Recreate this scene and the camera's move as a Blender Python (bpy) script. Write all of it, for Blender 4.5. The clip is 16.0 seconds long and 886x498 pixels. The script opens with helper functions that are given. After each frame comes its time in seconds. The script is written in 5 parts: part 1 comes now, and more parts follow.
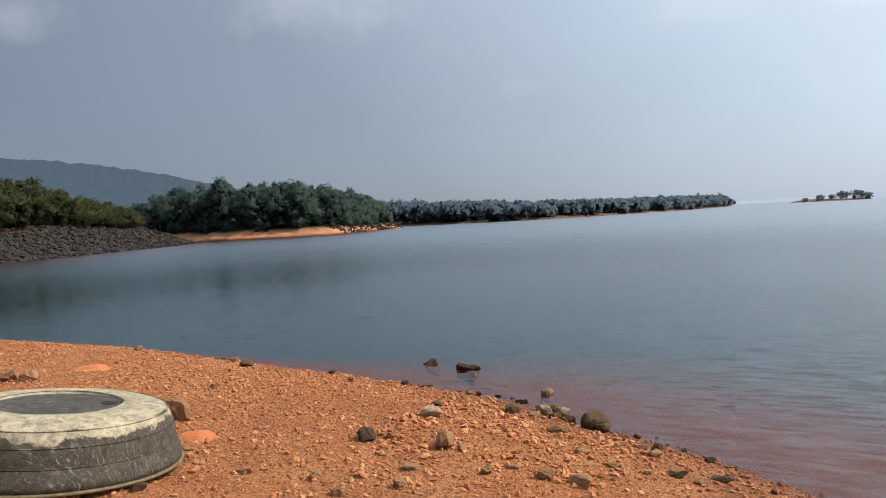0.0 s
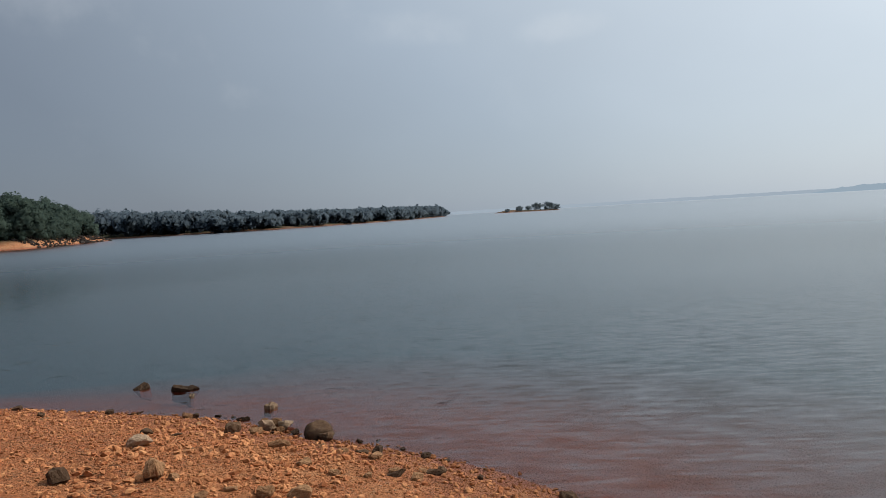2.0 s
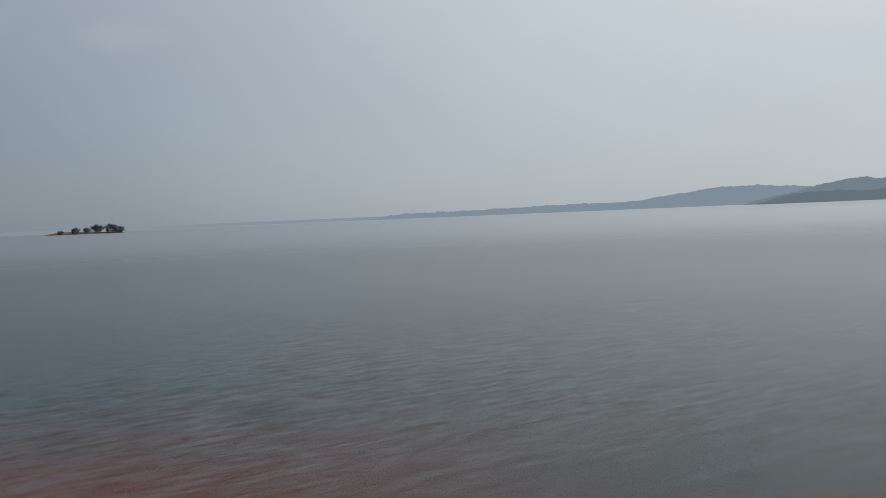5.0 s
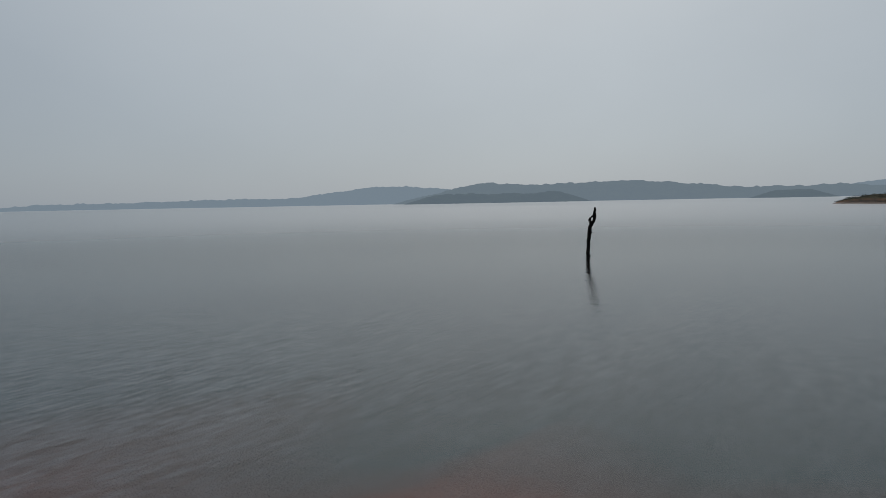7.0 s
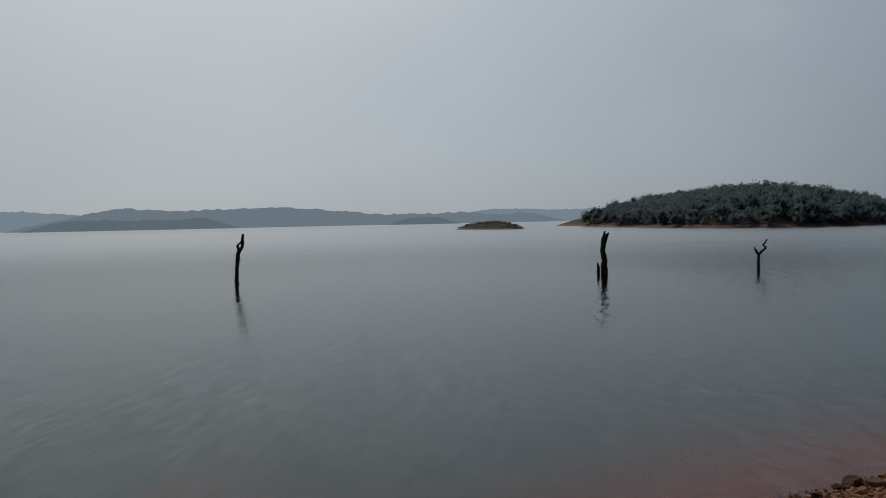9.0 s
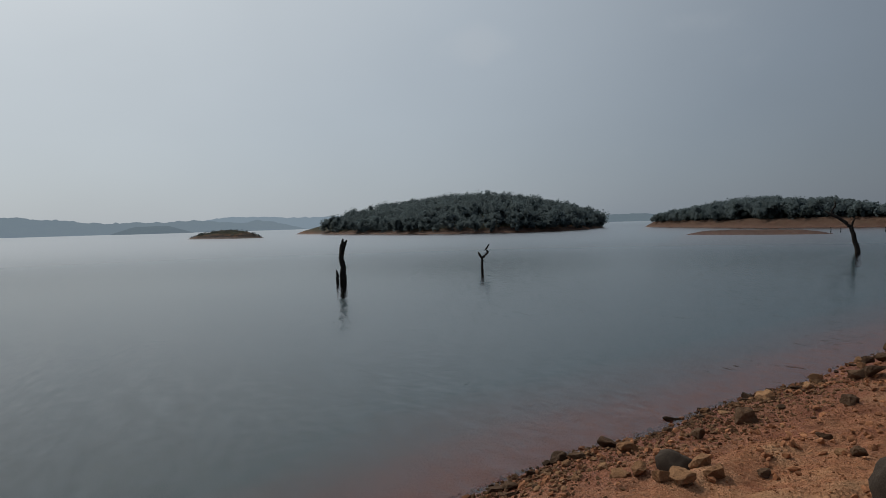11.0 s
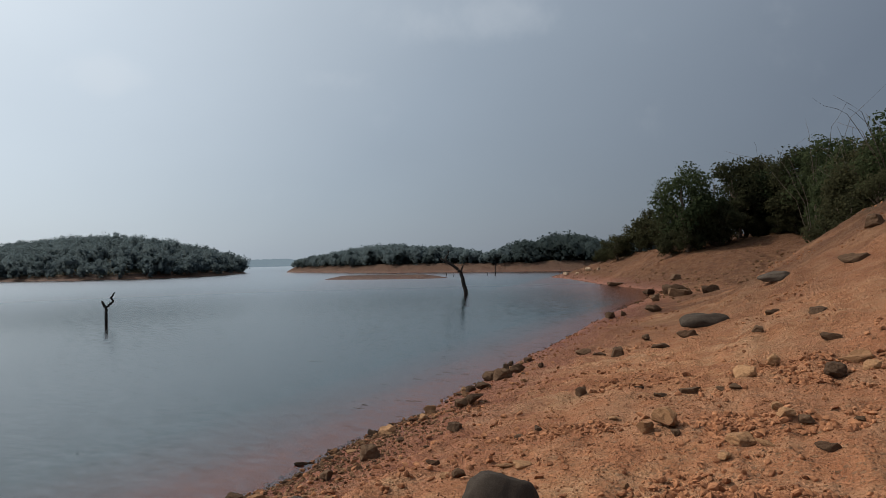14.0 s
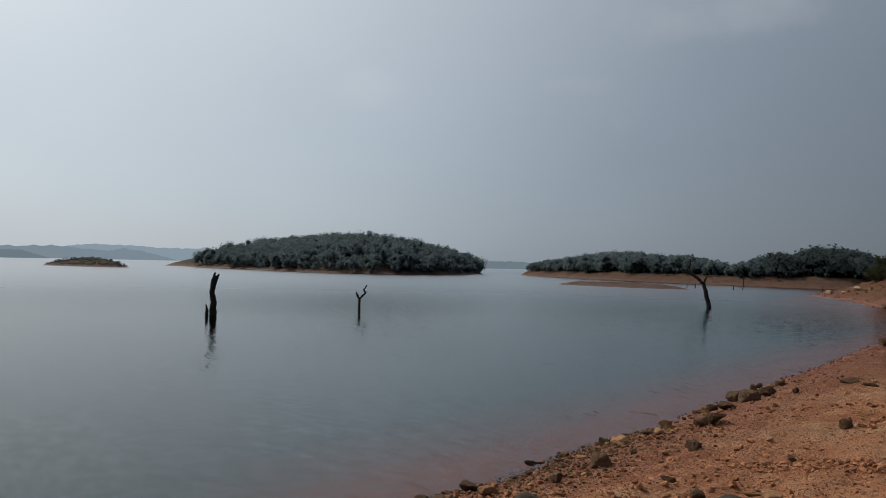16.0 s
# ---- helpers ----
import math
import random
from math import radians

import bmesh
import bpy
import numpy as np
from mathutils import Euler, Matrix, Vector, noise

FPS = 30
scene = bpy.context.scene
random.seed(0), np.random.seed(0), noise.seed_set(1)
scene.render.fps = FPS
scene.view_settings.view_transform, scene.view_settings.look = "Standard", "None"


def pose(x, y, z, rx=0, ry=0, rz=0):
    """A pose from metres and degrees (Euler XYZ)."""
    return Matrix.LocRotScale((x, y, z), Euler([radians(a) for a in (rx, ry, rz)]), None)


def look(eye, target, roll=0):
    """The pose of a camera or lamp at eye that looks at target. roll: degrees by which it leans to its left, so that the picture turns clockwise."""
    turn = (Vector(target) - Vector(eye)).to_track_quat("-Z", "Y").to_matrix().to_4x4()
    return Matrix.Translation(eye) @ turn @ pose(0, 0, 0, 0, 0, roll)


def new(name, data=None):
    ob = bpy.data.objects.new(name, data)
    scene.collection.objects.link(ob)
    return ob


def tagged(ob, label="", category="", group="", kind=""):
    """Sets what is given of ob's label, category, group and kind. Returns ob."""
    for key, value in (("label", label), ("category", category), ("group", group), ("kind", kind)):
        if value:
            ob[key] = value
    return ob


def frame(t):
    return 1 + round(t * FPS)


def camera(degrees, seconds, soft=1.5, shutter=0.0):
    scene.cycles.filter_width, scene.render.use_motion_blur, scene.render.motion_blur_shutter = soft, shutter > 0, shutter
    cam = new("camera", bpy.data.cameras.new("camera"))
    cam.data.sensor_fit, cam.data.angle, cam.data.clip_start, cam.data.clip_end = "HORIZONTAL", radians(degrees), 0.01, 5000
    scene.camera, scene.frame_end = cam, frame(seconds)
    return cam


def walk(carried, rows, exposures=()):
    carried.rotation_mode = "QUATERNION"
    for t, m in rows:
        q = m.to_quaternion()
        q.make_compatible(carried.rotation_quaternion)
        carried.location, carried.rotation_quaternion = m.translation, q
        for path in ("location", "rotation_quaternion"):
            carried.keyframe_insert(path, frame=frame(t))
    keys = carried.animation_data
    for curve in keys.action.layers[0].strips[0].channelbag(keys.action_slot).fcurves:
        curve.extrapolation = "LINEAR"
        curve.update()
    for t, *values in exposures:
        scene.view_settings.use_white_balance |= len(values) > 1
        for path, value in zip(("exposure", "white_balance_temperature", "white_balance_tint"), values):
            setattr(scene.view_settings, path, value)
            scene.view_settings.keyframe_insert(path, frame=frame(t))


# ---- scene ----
EXPOSURES = [(0, .64), (1, .42), (2.5, -.02), (3.5, -.21), (6, -.57), (7, -.68), (9.5, -.71), (12.5, -.12), (14, .11), (15, .02), (16, -.26)]
PATH = [
    (0, -0.079, -0.261, 2.512, 16.191, -2.425, 3.07),
    (0.5, -0.066, -0.255, 2.512, 10.403, -2.809, 2.699),
    (1, -0.04, -0.245, 2.507, 6.023, -2.796, 2.594),
    (1.5, -0.021, -0.231, 2.5, 1.157, -2.813, 3.19),
    (2, 0.005, -0.22, 2.498, -5.688, -2.814, 3.386),
    (2.5, 0.067, -0.221, 2.48, -13.17, -2.986, 2.994),
    (3, 0.064, -0.241, 2.48, -19.362, -2.635, 3.843),
    (3.5, 0.112, -0.252, 2.492, -25.053, -3.415, 3.898),
    (3.7, 0.129, -0.261, 2.505, -27.224, -3.449, 3.943),
    (5.8, 0.188, -0.323, 2.506, -48.441, -3.217, 1.999),
    (6, 0.187, -0.326, 2.503, -51.323, -3.655, 2.046),
    (6.5, 0.199, -0.352, 2.51, -58.706, -3.944, 0.969),
    (7, 0.208, -0.382, 2.514, -66.165, -3.79, 1.109),
    (7.5, 0.209, -0.391, 2.52, -73.513, -3.699, 2.235),
    (8, 0.207, -0.415, 2.513, -81.243, -3.196, 1.995),
    (8.5, 0.209, -0.436, 2.5, -88.237, -2.519, 1.512),
    (9, 0.209, -0.459, 2.482, -93.925, -2.176, 1.188),
    (9.5, 0.214, -0.488, 2.473, -99.805, -2.344, 1.168),
    (9.7, 0.224, -0.496, 2.474, -102.196, -2.348, 1.074),
    (11.8, 0.202, -0.543, 2.482, -120.873, -1.487, 1.788),
    (12, 0.206, -0.561, 2.478, -122.495, -1.278, 1.594),
    (12.5, 0.196, -0.587, 2.469, -129.26, -0.875, 0.559),
    (13, 0.173, -0.615, 2.483, -136.282, -0.403, 1.132),
    (13.5, 0.14, -0.632, 2.495, -141.267, 0.231, 1.09),
    (14, 0.131, -0.614, 2.505, -143.148, 0.844, 1.47),
    (14.5, 0.154, -0.586, 2.511, -137.454, 1.015, 1.477),
    (15, 0.179, -0.563, 2.498, -132.587, 1.014, 0.223),
    (15.5, 0.179, -0.562, 2.493, -129.065, 1.008, -0.568),
    (16, 0.152, -0.568, 2.474, -124.386, 1.274, -1.214),
]
cam = camera(64.07, 16.0, soft=0.55)
walk(cam, [(t, pose(x, y, z, 90 + pitch, roll, yaw)) for t, x, y, z, yaw, pitch, roll in PATH],
     exposures=EXPOSURES)

# ---- light: hazy sun over the lake, high on the far side of the water ----
SUN_AZ, SUN_EL = 73.0, 46.0                      # degrees clockwise from +y, and above the horizon
world = bpy.data.worlds.new("hazy_sky")
scene.world = world
world.use_nodes = True
wn, wl = world.node_tree.nodes, world.node_tree.links
wn.clear()
sky = wn.new("ShaderNodeTexSky")
sky.sky_type, sky.sun_disc = "NISHITA", False
sky.sun_elevation, sky.sun_rotation = radians(SUN_EL), radians(SUN_AZ)
sky.air_density, sky.dust_density, sky.ozone_density = 1.0, 1.5, 1.5
wcoord = wn.new("ShaderNodeTexCoord")
# light scattered by the haze: strongest towards the sun, falling off evenly all round
toward = wn.new("ShaderNodeVectorMath")
toward.operation = "DOT_PRODUCT"
toward.inputs[1].default_value = (math.sin(radians(SUN_AZ)) * math.cos(radians(SUN_EL)),
                                  math.cos(radians(SUN_AZ)) * math.cos(radians(SUN_EL)), math.sin(radians(SUN_EL)))
wl.new(wcoord.outputs["Generated"], toward.inputs[0])
lobe = wn.new("ShaderNodeMapRange")
lobe.inputs["From Min"].default_value, lobe.inputs["From Max"].default_value = -1.0, 1.0
wl.new(toward.outputs["Value"], lobe.inputs["Value"])
haze = wn.new("ShaderNodeValToRGB")
stops = [(0.0, (0.06, 0.075, 0.10)), (0.40, (0.130, 0.158, 0.206)), (0.52, (0.184, 0.219, 0.272)), (0.70, (0.362, 0.428, 0.504)), (0.84, (0.590, 0.665, 0.735)), (0.91, (0.765, 0.835, 0.885)), (1.0, (1.15, 1.19, 1.20))]
while len(haze.color_ramp.elements) < len(stops):
    haze.color_ramp.elements.new(0.5)
for el, (p, c) in zip(haze.color_ramp.elements, stops):
    el.position, el.color = p, (*c, 1)
wl.new(lobe.outputs["Result"], haze.inputs["Fac"])
haze_up = wn.new("ShaderNodeVectorMath")
haze_up.operation = "SCALE"
haze_up.inputs["Scale"].default_value = 10.0
wl.new(haze.outputs["Color"], haze_up.inputs[0])
air = wn.new("ShaderNodeMix")
air.data_type = "RGBA"
air.inputs["Factor"].default_value = 0.88
wl.new(sky.outputs["Color"], air.inputs["A"])
wl.new(haze_up.outputs["Vector"], air.inputs["B"])
# a few thin bright cloud puffs in the haze: direction, then reach across, deep and up, then thickness
CLOUDS = [((-0.701, 0.664, 0.268), (0.10, 0.10, 0.050), 0.22),
          ((-0.417, 0.865, 0.282), (0.19, 0.19, 0.075), 0.22),
          ((0.075, 0.965, 0.252), (0.11, 0.11, 0.050), 0.40),
          ((0.261, 0.936, 0.238), (0.10, 0.10, 0.034), 0.40),
          ((0.535, -0.784, 0.318), (0.20, 0.20, 0.062), 0.40),
          ((0.685, -0.685, 0.250), (0.09, 0.09, 0.030), 0.26),
          ((0.856, -0.458, 0.240), (0.10, 0.10, 0.040), 0.38)]
puff = wn.new("ShaderNodeTexNoise")
puff.inputs["Scale"].default_value, puff.inputs["Detail"].default_value = 8.0, 5.0
puff.inputs["Roughness"].default_value = 0.55
wl.new(wcoord.outputs["Generated"], puff.inputs["Vector"])
where = None
for centre, reach, amount in CLOUDS:
    offset = wn.new("ShaderNodeVectorMath")
    offset.operation = "SUBTRACT"
    offset.inputs[1].default_value = centre
    wl.new(wcoord.outputs["Generated"], offset.inputs[0])
    scaled = wn.new("ShaderNodeVectorMath")
    scaled.operation = "DIVIDE"
    scaled.inputs[1].default_value = reach
    wl.new(offset.outputs[0], scaled.inputs[0])
    length = wn.new("ShaderNodeVectorMath")
    length.operation = "LENGTH"
    wl.new(scaled.outputs[0], length.inputs[0])
    soft = wn.new("ShaderNodeMapRange")
    soft.interpolation_type = "SMOOTHSTEP"
    soft.inputs["From Min"].default_value, soft.inputs["From Max"].default_value = 0.1, 1.0
    soft.inputs["To Min"].default_value, soft.inputs["To Max"].default_value = amount, 0.0
    wl.new(length.outputs["Value"], soft.inputs["Value"])
    if where is None:
        where = soft.outputs["Result"]
    else:
        both = wn.new("ShaderNodeMath")
        both.operation = "MAXIMUM"
        wl.new(where, both.inputs[0])
        wl.new(soft.outputs["Result"], both.inputs[1])
        where = both.outputs[0]
edge = wn.new("ShaderNodeMath")
wl.new(where, edge.inputs[0])
wl.new(puff.outputs["Fac"], edge.inputs[1])
cloud_amount = wn.new("ShaderNodeMapRange")
cloud_amount.interpolation_type = "SMOOTHSTEP"
cloud_amount.inputs["From Min"].default_value, cloud_amount.inputs["From Max"].default_value = 0.58, 0.98
cloud_amount.inputs["To Max"].default_value = 0.17
wl.new(edge.outputs[0], cloud_amount.inputs["Value"])
cloud = wn.new("ShaderNodeMix")
cloud.data_type = "RGBA"
cloud.inputs["B"].default_value = (7.2, 7.5, 7.8, 1)
wl.new(cloud_amount.outputs[0], cloud.inputs["Factor"])
# uneven haze: broad soft streaks
streak_map = wn.new("ShaderNodeMapping")
streak_map.inputs["Scale"].default_value = (1.0, 1.0, 1.8)
wl.new(wcoord.outputs["Generated"], streak_map.inputs["Vector"])
streak = wn.new("ShaderNodeTexNoise")
streak.inputs["Scale"].default_value, streak.inputs["Detail"].default_value = 3.2, 4.0
wl.new(streak_map.outputs["Vector"], streak.inputs["Vector"])
streak_by = wn.new("ShaderNodeMapRange")
streak_by.inputs["From Min"].default_value, streak_by.inputs["From Max"].default_value = 0.3, 0.7
streak_by.inputs["To Min"].default_value, streak_by.inputs["To Max"].default_value = 0.975, 1.025
wl.new(streak.outputs["Fac"], streak_by.inputs["Value"])
# the haze thickens and dulls towards the south
south = wn.new("ShaderNodeVectorMath")
south.operation = "DOT_PRODUCT"
south.inputs[1].default_value = (math.sin(radians(178)), math.cos(radians(178)), 0.0)
wl.new(wcoord.outputs["Generated"], south.inputs[0])
dull = wn.new("ShaderNodeMapRange")
dull.interpolation_type = "SMOOTHSTEP"
dull.inputs["From Min"].default_value, dull.inputs["From Max"].default_value = 0.35, 1.05
dull.inputs["To Min"].default_value, dull.inputs["To Max"].default_value = 1.0, 0.78
wl.new(south.outputs["Value"], dull.inputs["Value"])
thick = wn.new("ShaderNodeMath")
thick.operation = "MULTIPLY"
wl.new(streak_by.outputs[0], thick.inputs[0])
wl.new(dull.outputs[0], thick.inputs[1])
uneven = wn.new("ShaderNodeVectorMath")
uneven.operation = "SCALE"
wl.new(air.outputs["Result"], uneven.inputs[0])
wl.new(thick.outputs[0], uneven.inputs["Scale"])
wl.new(uneven.outputs["Vector"], cloud.inputs["A"])
background = wn.new("ShaderNodeBackground")
background.inputs["Strength"].default_value = 0.10
wl.new(cloud.outputs["Result"], background.inputs["Color"])
wout = wn.new("ShaderNodeOutputWorld")
wl.new(background.outputs["Background"], wout.inputs["Surface"])

sun = new("sun", bpy.data.lights.new("sun", "SUN"))
sun.data.energy, sun.data.angle, sun.data.color = 2.8, radians(2.0), (1.0, 0.93, 0.82)
sun_from = Vector((math.sin(radians(SUN_AZ)) * math.cos(radians(SUN_EL)),
                   math.cos(radians(SUN_AZ)) * math.cos(radians(SUN_EL)), math.sin(radians(SUN_EL))))
sun.matrix_world = look(sun_from * 200, (0, 0, 0))


# ---- materials ----
class Mat:
    """A node material with short calls for its nodes."""

    def __init__(self, name, rough=0.9, spec=0.3, metal=0.0):
        self.m = bpy.data.materials.new(name)
        self.m.use_nodes = True
        self.nt = self.m.node_tree
        self.bsdf = self.nt.nodes["Principled BSDF"]
        self.out = self.nt.nodes["Material Output"]
        self.bsdf.inputs["Roughness"].default_value = rough
        self.bsdf.inputs["Specular IOR Level"].default_value = spec
        self.bsdf.inputs["Metallic"].default_value = metal

    def node(self, kind, **values):
        n = self.nt.nodes.new(kind)
        for key, value in values.items():
            n.inputs[key].default_value = value
        return n

    def link(self, a, b):
        self.nt.links.new(a, b)

    def coords(self, space="Object", scale=(1, 1, 1)):
        n = self.node("ShaderNodeMapping", Scale=scale)
        if space == "World":
            self.link(self.node("ShaderNodeNewGeometry").outputs["Position"], n.inputs["Vector"])
        else:
            self.link(self.node("ShaderNodeTexCoord").outputs[space], n.inputs["Vector"])
        return n.outputs["Vector"]

    def noise(self, vec, scale, detail=4.0, rough=0.55):
        n = self.node("ShaderNodeTexNoise", Scale=scale, Detail=detail, Roughness=rough)
        self.link(vec, n.inputs["Vector"])
        return n.outputs["Fac"]

    def voronoi(self, vec, scale, out="Distance"):
        n = self.node("ShaderNodeTexVoronoi", Scale=scale)
        self.link(vec, n.inputs["Vector"])
        return n.outputs[out]

    def ramp(self, fac, stops):
        n = self.node("ShaderNodeValToRGB")
        e = n.color_ramp.elements
        while len(e) < len(stops):
            e.new(0.5)
        for el, (p, c) in zip(e, stops):
            el.position = p
            el.color = (*c, 1) if isinstance(c, tuple) else (c, c, c, 1)
        self.link(fac, n.inputs["Fac"])
        return n.outputs["Color"]

    def mix(self, fac, a, b, mode="MIX"):
        n = self.node("ShaderNodeMix")
        n.data_type, n.blend_type = "RGBA", mode
        for value, key in ((fac, "Factor"), (a, "A"), (b, "B")):
            if isinstance(value, (int, float)):
                n.inputs[key].default_value = value
            elif isinstance(value, tuple):
                n.inputs[key].default_value = (*value, 1)
            else:
                self.link(value, n.inputs[key])
        return n.outputs["Result"]

    def math(self, op, a, b=0.0):
        n = self.node("ShaderNodeMath")
        n.operation = op
        for i, value in enumerate((a, b)):
            if isinstance(value, (int, float)):
                n.inputs[i].default_value = value
            else:
                self.link(value, n.inputs[i])
        return n.outputs[0]

    def bump(self, height, strength=0.5, distance=0.02, normal=None):
        n = self.node("ShaderNodeBump", Strength=strength, Distance=distance)
        self.link(height, n.inputs["Height"])
        if normal is not None:
            self.link(normal, n.inputs["Normal"])
        return n.outputs["Normal"]

    def done(self, color=None, normal=None, rough=None):
        for value, key in ((color, "Base Color"), (normal, "Normal"), (rough, "Roughness")):
            if isinstance(value, tuple):
                self.bsdf.inputs[key].default_value = (*value, 1)
            elif value is not None:
                self.link(value, self.bsdf.inputs[key])
        return self.m

    def attr(self, name):
        n = self.node("ShaderNodeAttribute")
        n.attribute_name = name
        return n.outputs["Fac"]

    def chance(self, island=False):
        if island:
            return self.node("ShaderNodeNewGeometry").outputs["Random Per Island"]
        return self.node("ShaderNodeObjectInfo").outputs["Random"]

    def height(self):
        n = self.node("ShaderNodeSeparateXYZ")
        self.link(self.node("ShaderNodeNewGeometry").outputs["Position"], n.inputs[0])
        return n.outputs["Z"]


def soil_material():
    k = Mat("laterite_soil", 0.95, 0.2)
    w = k.coords("World")
    big = k.noise(w, 0.35, 5, 0.6)
    mid = k.noise(w, 2.2, 6, 0.65)
    fine = k.noise(w, 22, 6, 0.7)
    peb = k.noise(w, 60, 3, 0.7)
    orange = k.ramp(mid, [(0.28, (0.48, 0.140, 0.048)), (0.5, (0.60, 0.220, 0.082)), (0.72, (0.66, 0.300, 0.130))])
    orange = k.mix(k.ramp(big, [(0.42, 0.0), (0.62, 0.65)]), orange, (0.54, 0.165, 0.062))
    brown = k.ramp(k.math("ADD", k.math("MULTIPLY", mid, 0.45), k.math("MULTIPLY", k.noise(w, 0.7, 6, 0.65), 0.55)), [(0.36, (0.43, 0.146, 0.062)), (0.48, (0.58, 0.250, 0.116)), (0.60, (0.67, 0.385, 0.210))])
    brown = k.mix(k.ramp(big, [(0.48, 0.0), (0.62, 0.5)]), brown, (0.43, 0.145, 0.066))
    col = k.mix(k.attr("clay"), orange, brown)
    col = k.mix(k.math("MULTIPLY", k.ramp(fine, [(0.35, 0.0), (0.75, 1.0)]), 0.35), col, (0.50, 0.31, 0.19))
    col = k.mix(k.math("MULTIPLY", k.ramp(peb, [(0.3, 1.0), (0.5, 0.0)]), 0.35), col, (0.16, 0.06, 0.03))
    # pebbles pressed into the soil, at two sizes
    lumps = None
    for size, shade in ((42, 0.75), (17, 0.6)):
        v = k.node("ShaderNodeTexVoronoi", Scale=size)
        k.link(w, v.inputs["Vector"])
        tone = k.node("ShaderNodeSeparateColor")
        k.link(v.outputs["Color"], tone.inputs["Color"])
        here = k.math("MULTIPLY", k.ramp(tone.outputs["Red"], [(0.62, 0.0), (0.66, 1.0)]), k.ramp(v.outputs["Distance"], [(0.30, 1.0), (0.42, 0.0)]))
        here = k.math("MULTIPLY", here, k.ramp(k.noise(w, 0.9, 4, 0.6), [(0.40, 0.15), (0.58, 1.0)]))
        col = k.mix(k.math("MULTIPLY", here, shade), col, k.ramp(tone.outputs["Green"], [(0.0, (0.16, 0.085, 0.05)), (1.0, (0.46, 0.29, 0.17))]))
        lump = k.math("MULTIPLY", here, 24.0 / size)
        lumps = lump if lumps is None else k.math("ADD", lumps, lump)
    # dry grass and litter inland
    green = k.ramp(k.noise(w, 0.9, 5, 0.7), [(0.3, (0.022, 0.027, 0.013)), (0.7, (0.064, 0.056, 0.028))])
    col = k.mix(k.attr("cover"), col, green)
    # grey of the riprap bank, also mixed into other banks for haze and shade
    col = k.mix(k.attr("rubble"), col, k.ramp(mid, [(0.3, (0.032, 0.026, 0.024)), (0.7, (0.062, 0.050, 0.044))]))
    # dark eroded earth of the far bank, its shade darkened into the colour
    col = k.mix(k.attr("shaded_scarp"), col, k.ramp(mid, [(0.3, (0.075, 0.030, 0.015)), (0.7, (0.200, 0.098, 0.050))]))
    z = k.height()
    wet = k.ramp(k.math("ADD", k.math("MULTIPLY", z, k.math("SUBTRACT", 1.7, k.math("MULTIPLY", k.attr("clay"), 0.85))), k.math("MULTIPLY", mid, 0.6)), [(0.32, 1.0), (0.86, 0.0)])
    col = k.mix(k.math("MULTIPLY", wet, k.math("SUBTRACT", 0.82, k.math("MULTIPLY", k.attr("rubble"), 0.8))), col, (0.250, 0.080, 0.050))
    # blue of deep water put into the bed's colour, growing with depth
    depth_tint = k.ramp(k.math("ADD", k.math("MULTIPLY", z, -0.25), k.math("MULTIPLY", k.math("SUBTRACT", big, 0.5), 0.10)), [(0.075, 0.0), (0.21, 0.62), (0.40, 1.0)])
    col = k.mix(depth_tint, col, (0.040, 0.145, 0.190))
    h = k.math("ADD", k.math("MULTIPLY", fine, 0.8), k.math("MULTIPLY", k.voronoi(w, 24), 0.45))
    nrm = k.bump(k.math("ADD", h, k.math("MULTIPLY", lumps, 0.6)), 1.0, 0.07, k.bump(k.noise(w, 5.0, 6, 0.72), 1.0, 0.26))
    return k.done(col, nrm, k.ramp(wet, [(0.0, 0.95), (1.0, 0.55)]))


def stone_material(name, dark, light, island):
    k = Mat(name, 0.9, 0.15)
    o = k.coords("World" if island else "Object")
    c = k.chance(island)
    n1, n2 = k.noise(o, 5, 6, 0.65), k.noise(o, 34, 5, 0.7)
    col = k.ramp(c, [(0.0, dark), (0.55, tuple(0.5 * (a + b) for a, b in zip(dark, light))), (1.0, light)])
    col = k.mix(k.ramp(n1, [(0.35, 0.0), (0.7, 0.6)]), col, tuple(0.55 * v for v in dark))
    col = k.mix(k.ramp(n2, [(0.45, 0.0), (0.75, 0.55)]), col, tuple(min(1, 1.2 * v) for v in light))
    z = k.height()
    damp = k.ramp(k.math("MULTIPLY", z, 2.6), [(0.1, 0.6), (0.5, 0.0)])
    col = k.mix(damp, col, tuple(0.3 * v for v in dark))
    # under the water, stones take the bed's wet red, in place of cloudy water
    col = k.mix(k.ramp(k.math("ADD", k.math("MULTIPLY", z, 10.0), 0.5), [(0.2, 0.9), (0.45, 0.0)]), col, (0.250, 0.080, 0.050))
    return k.done(col, k.bump(k.math("ADD", n1, n2), 0.6, 0.012))


def bark_material(name, dark, light):
    k = Mat(name, 0.9, 0.15)
    o = k.coords("Object", (1, 1, 0.18))
    n = k.noise(o, 22, 6, 0.7)
    col = k.ramp(n, [(0.3, dark), (0.75, light)])
    return k.done(col, k.bump(n, 0.8, 0.02))


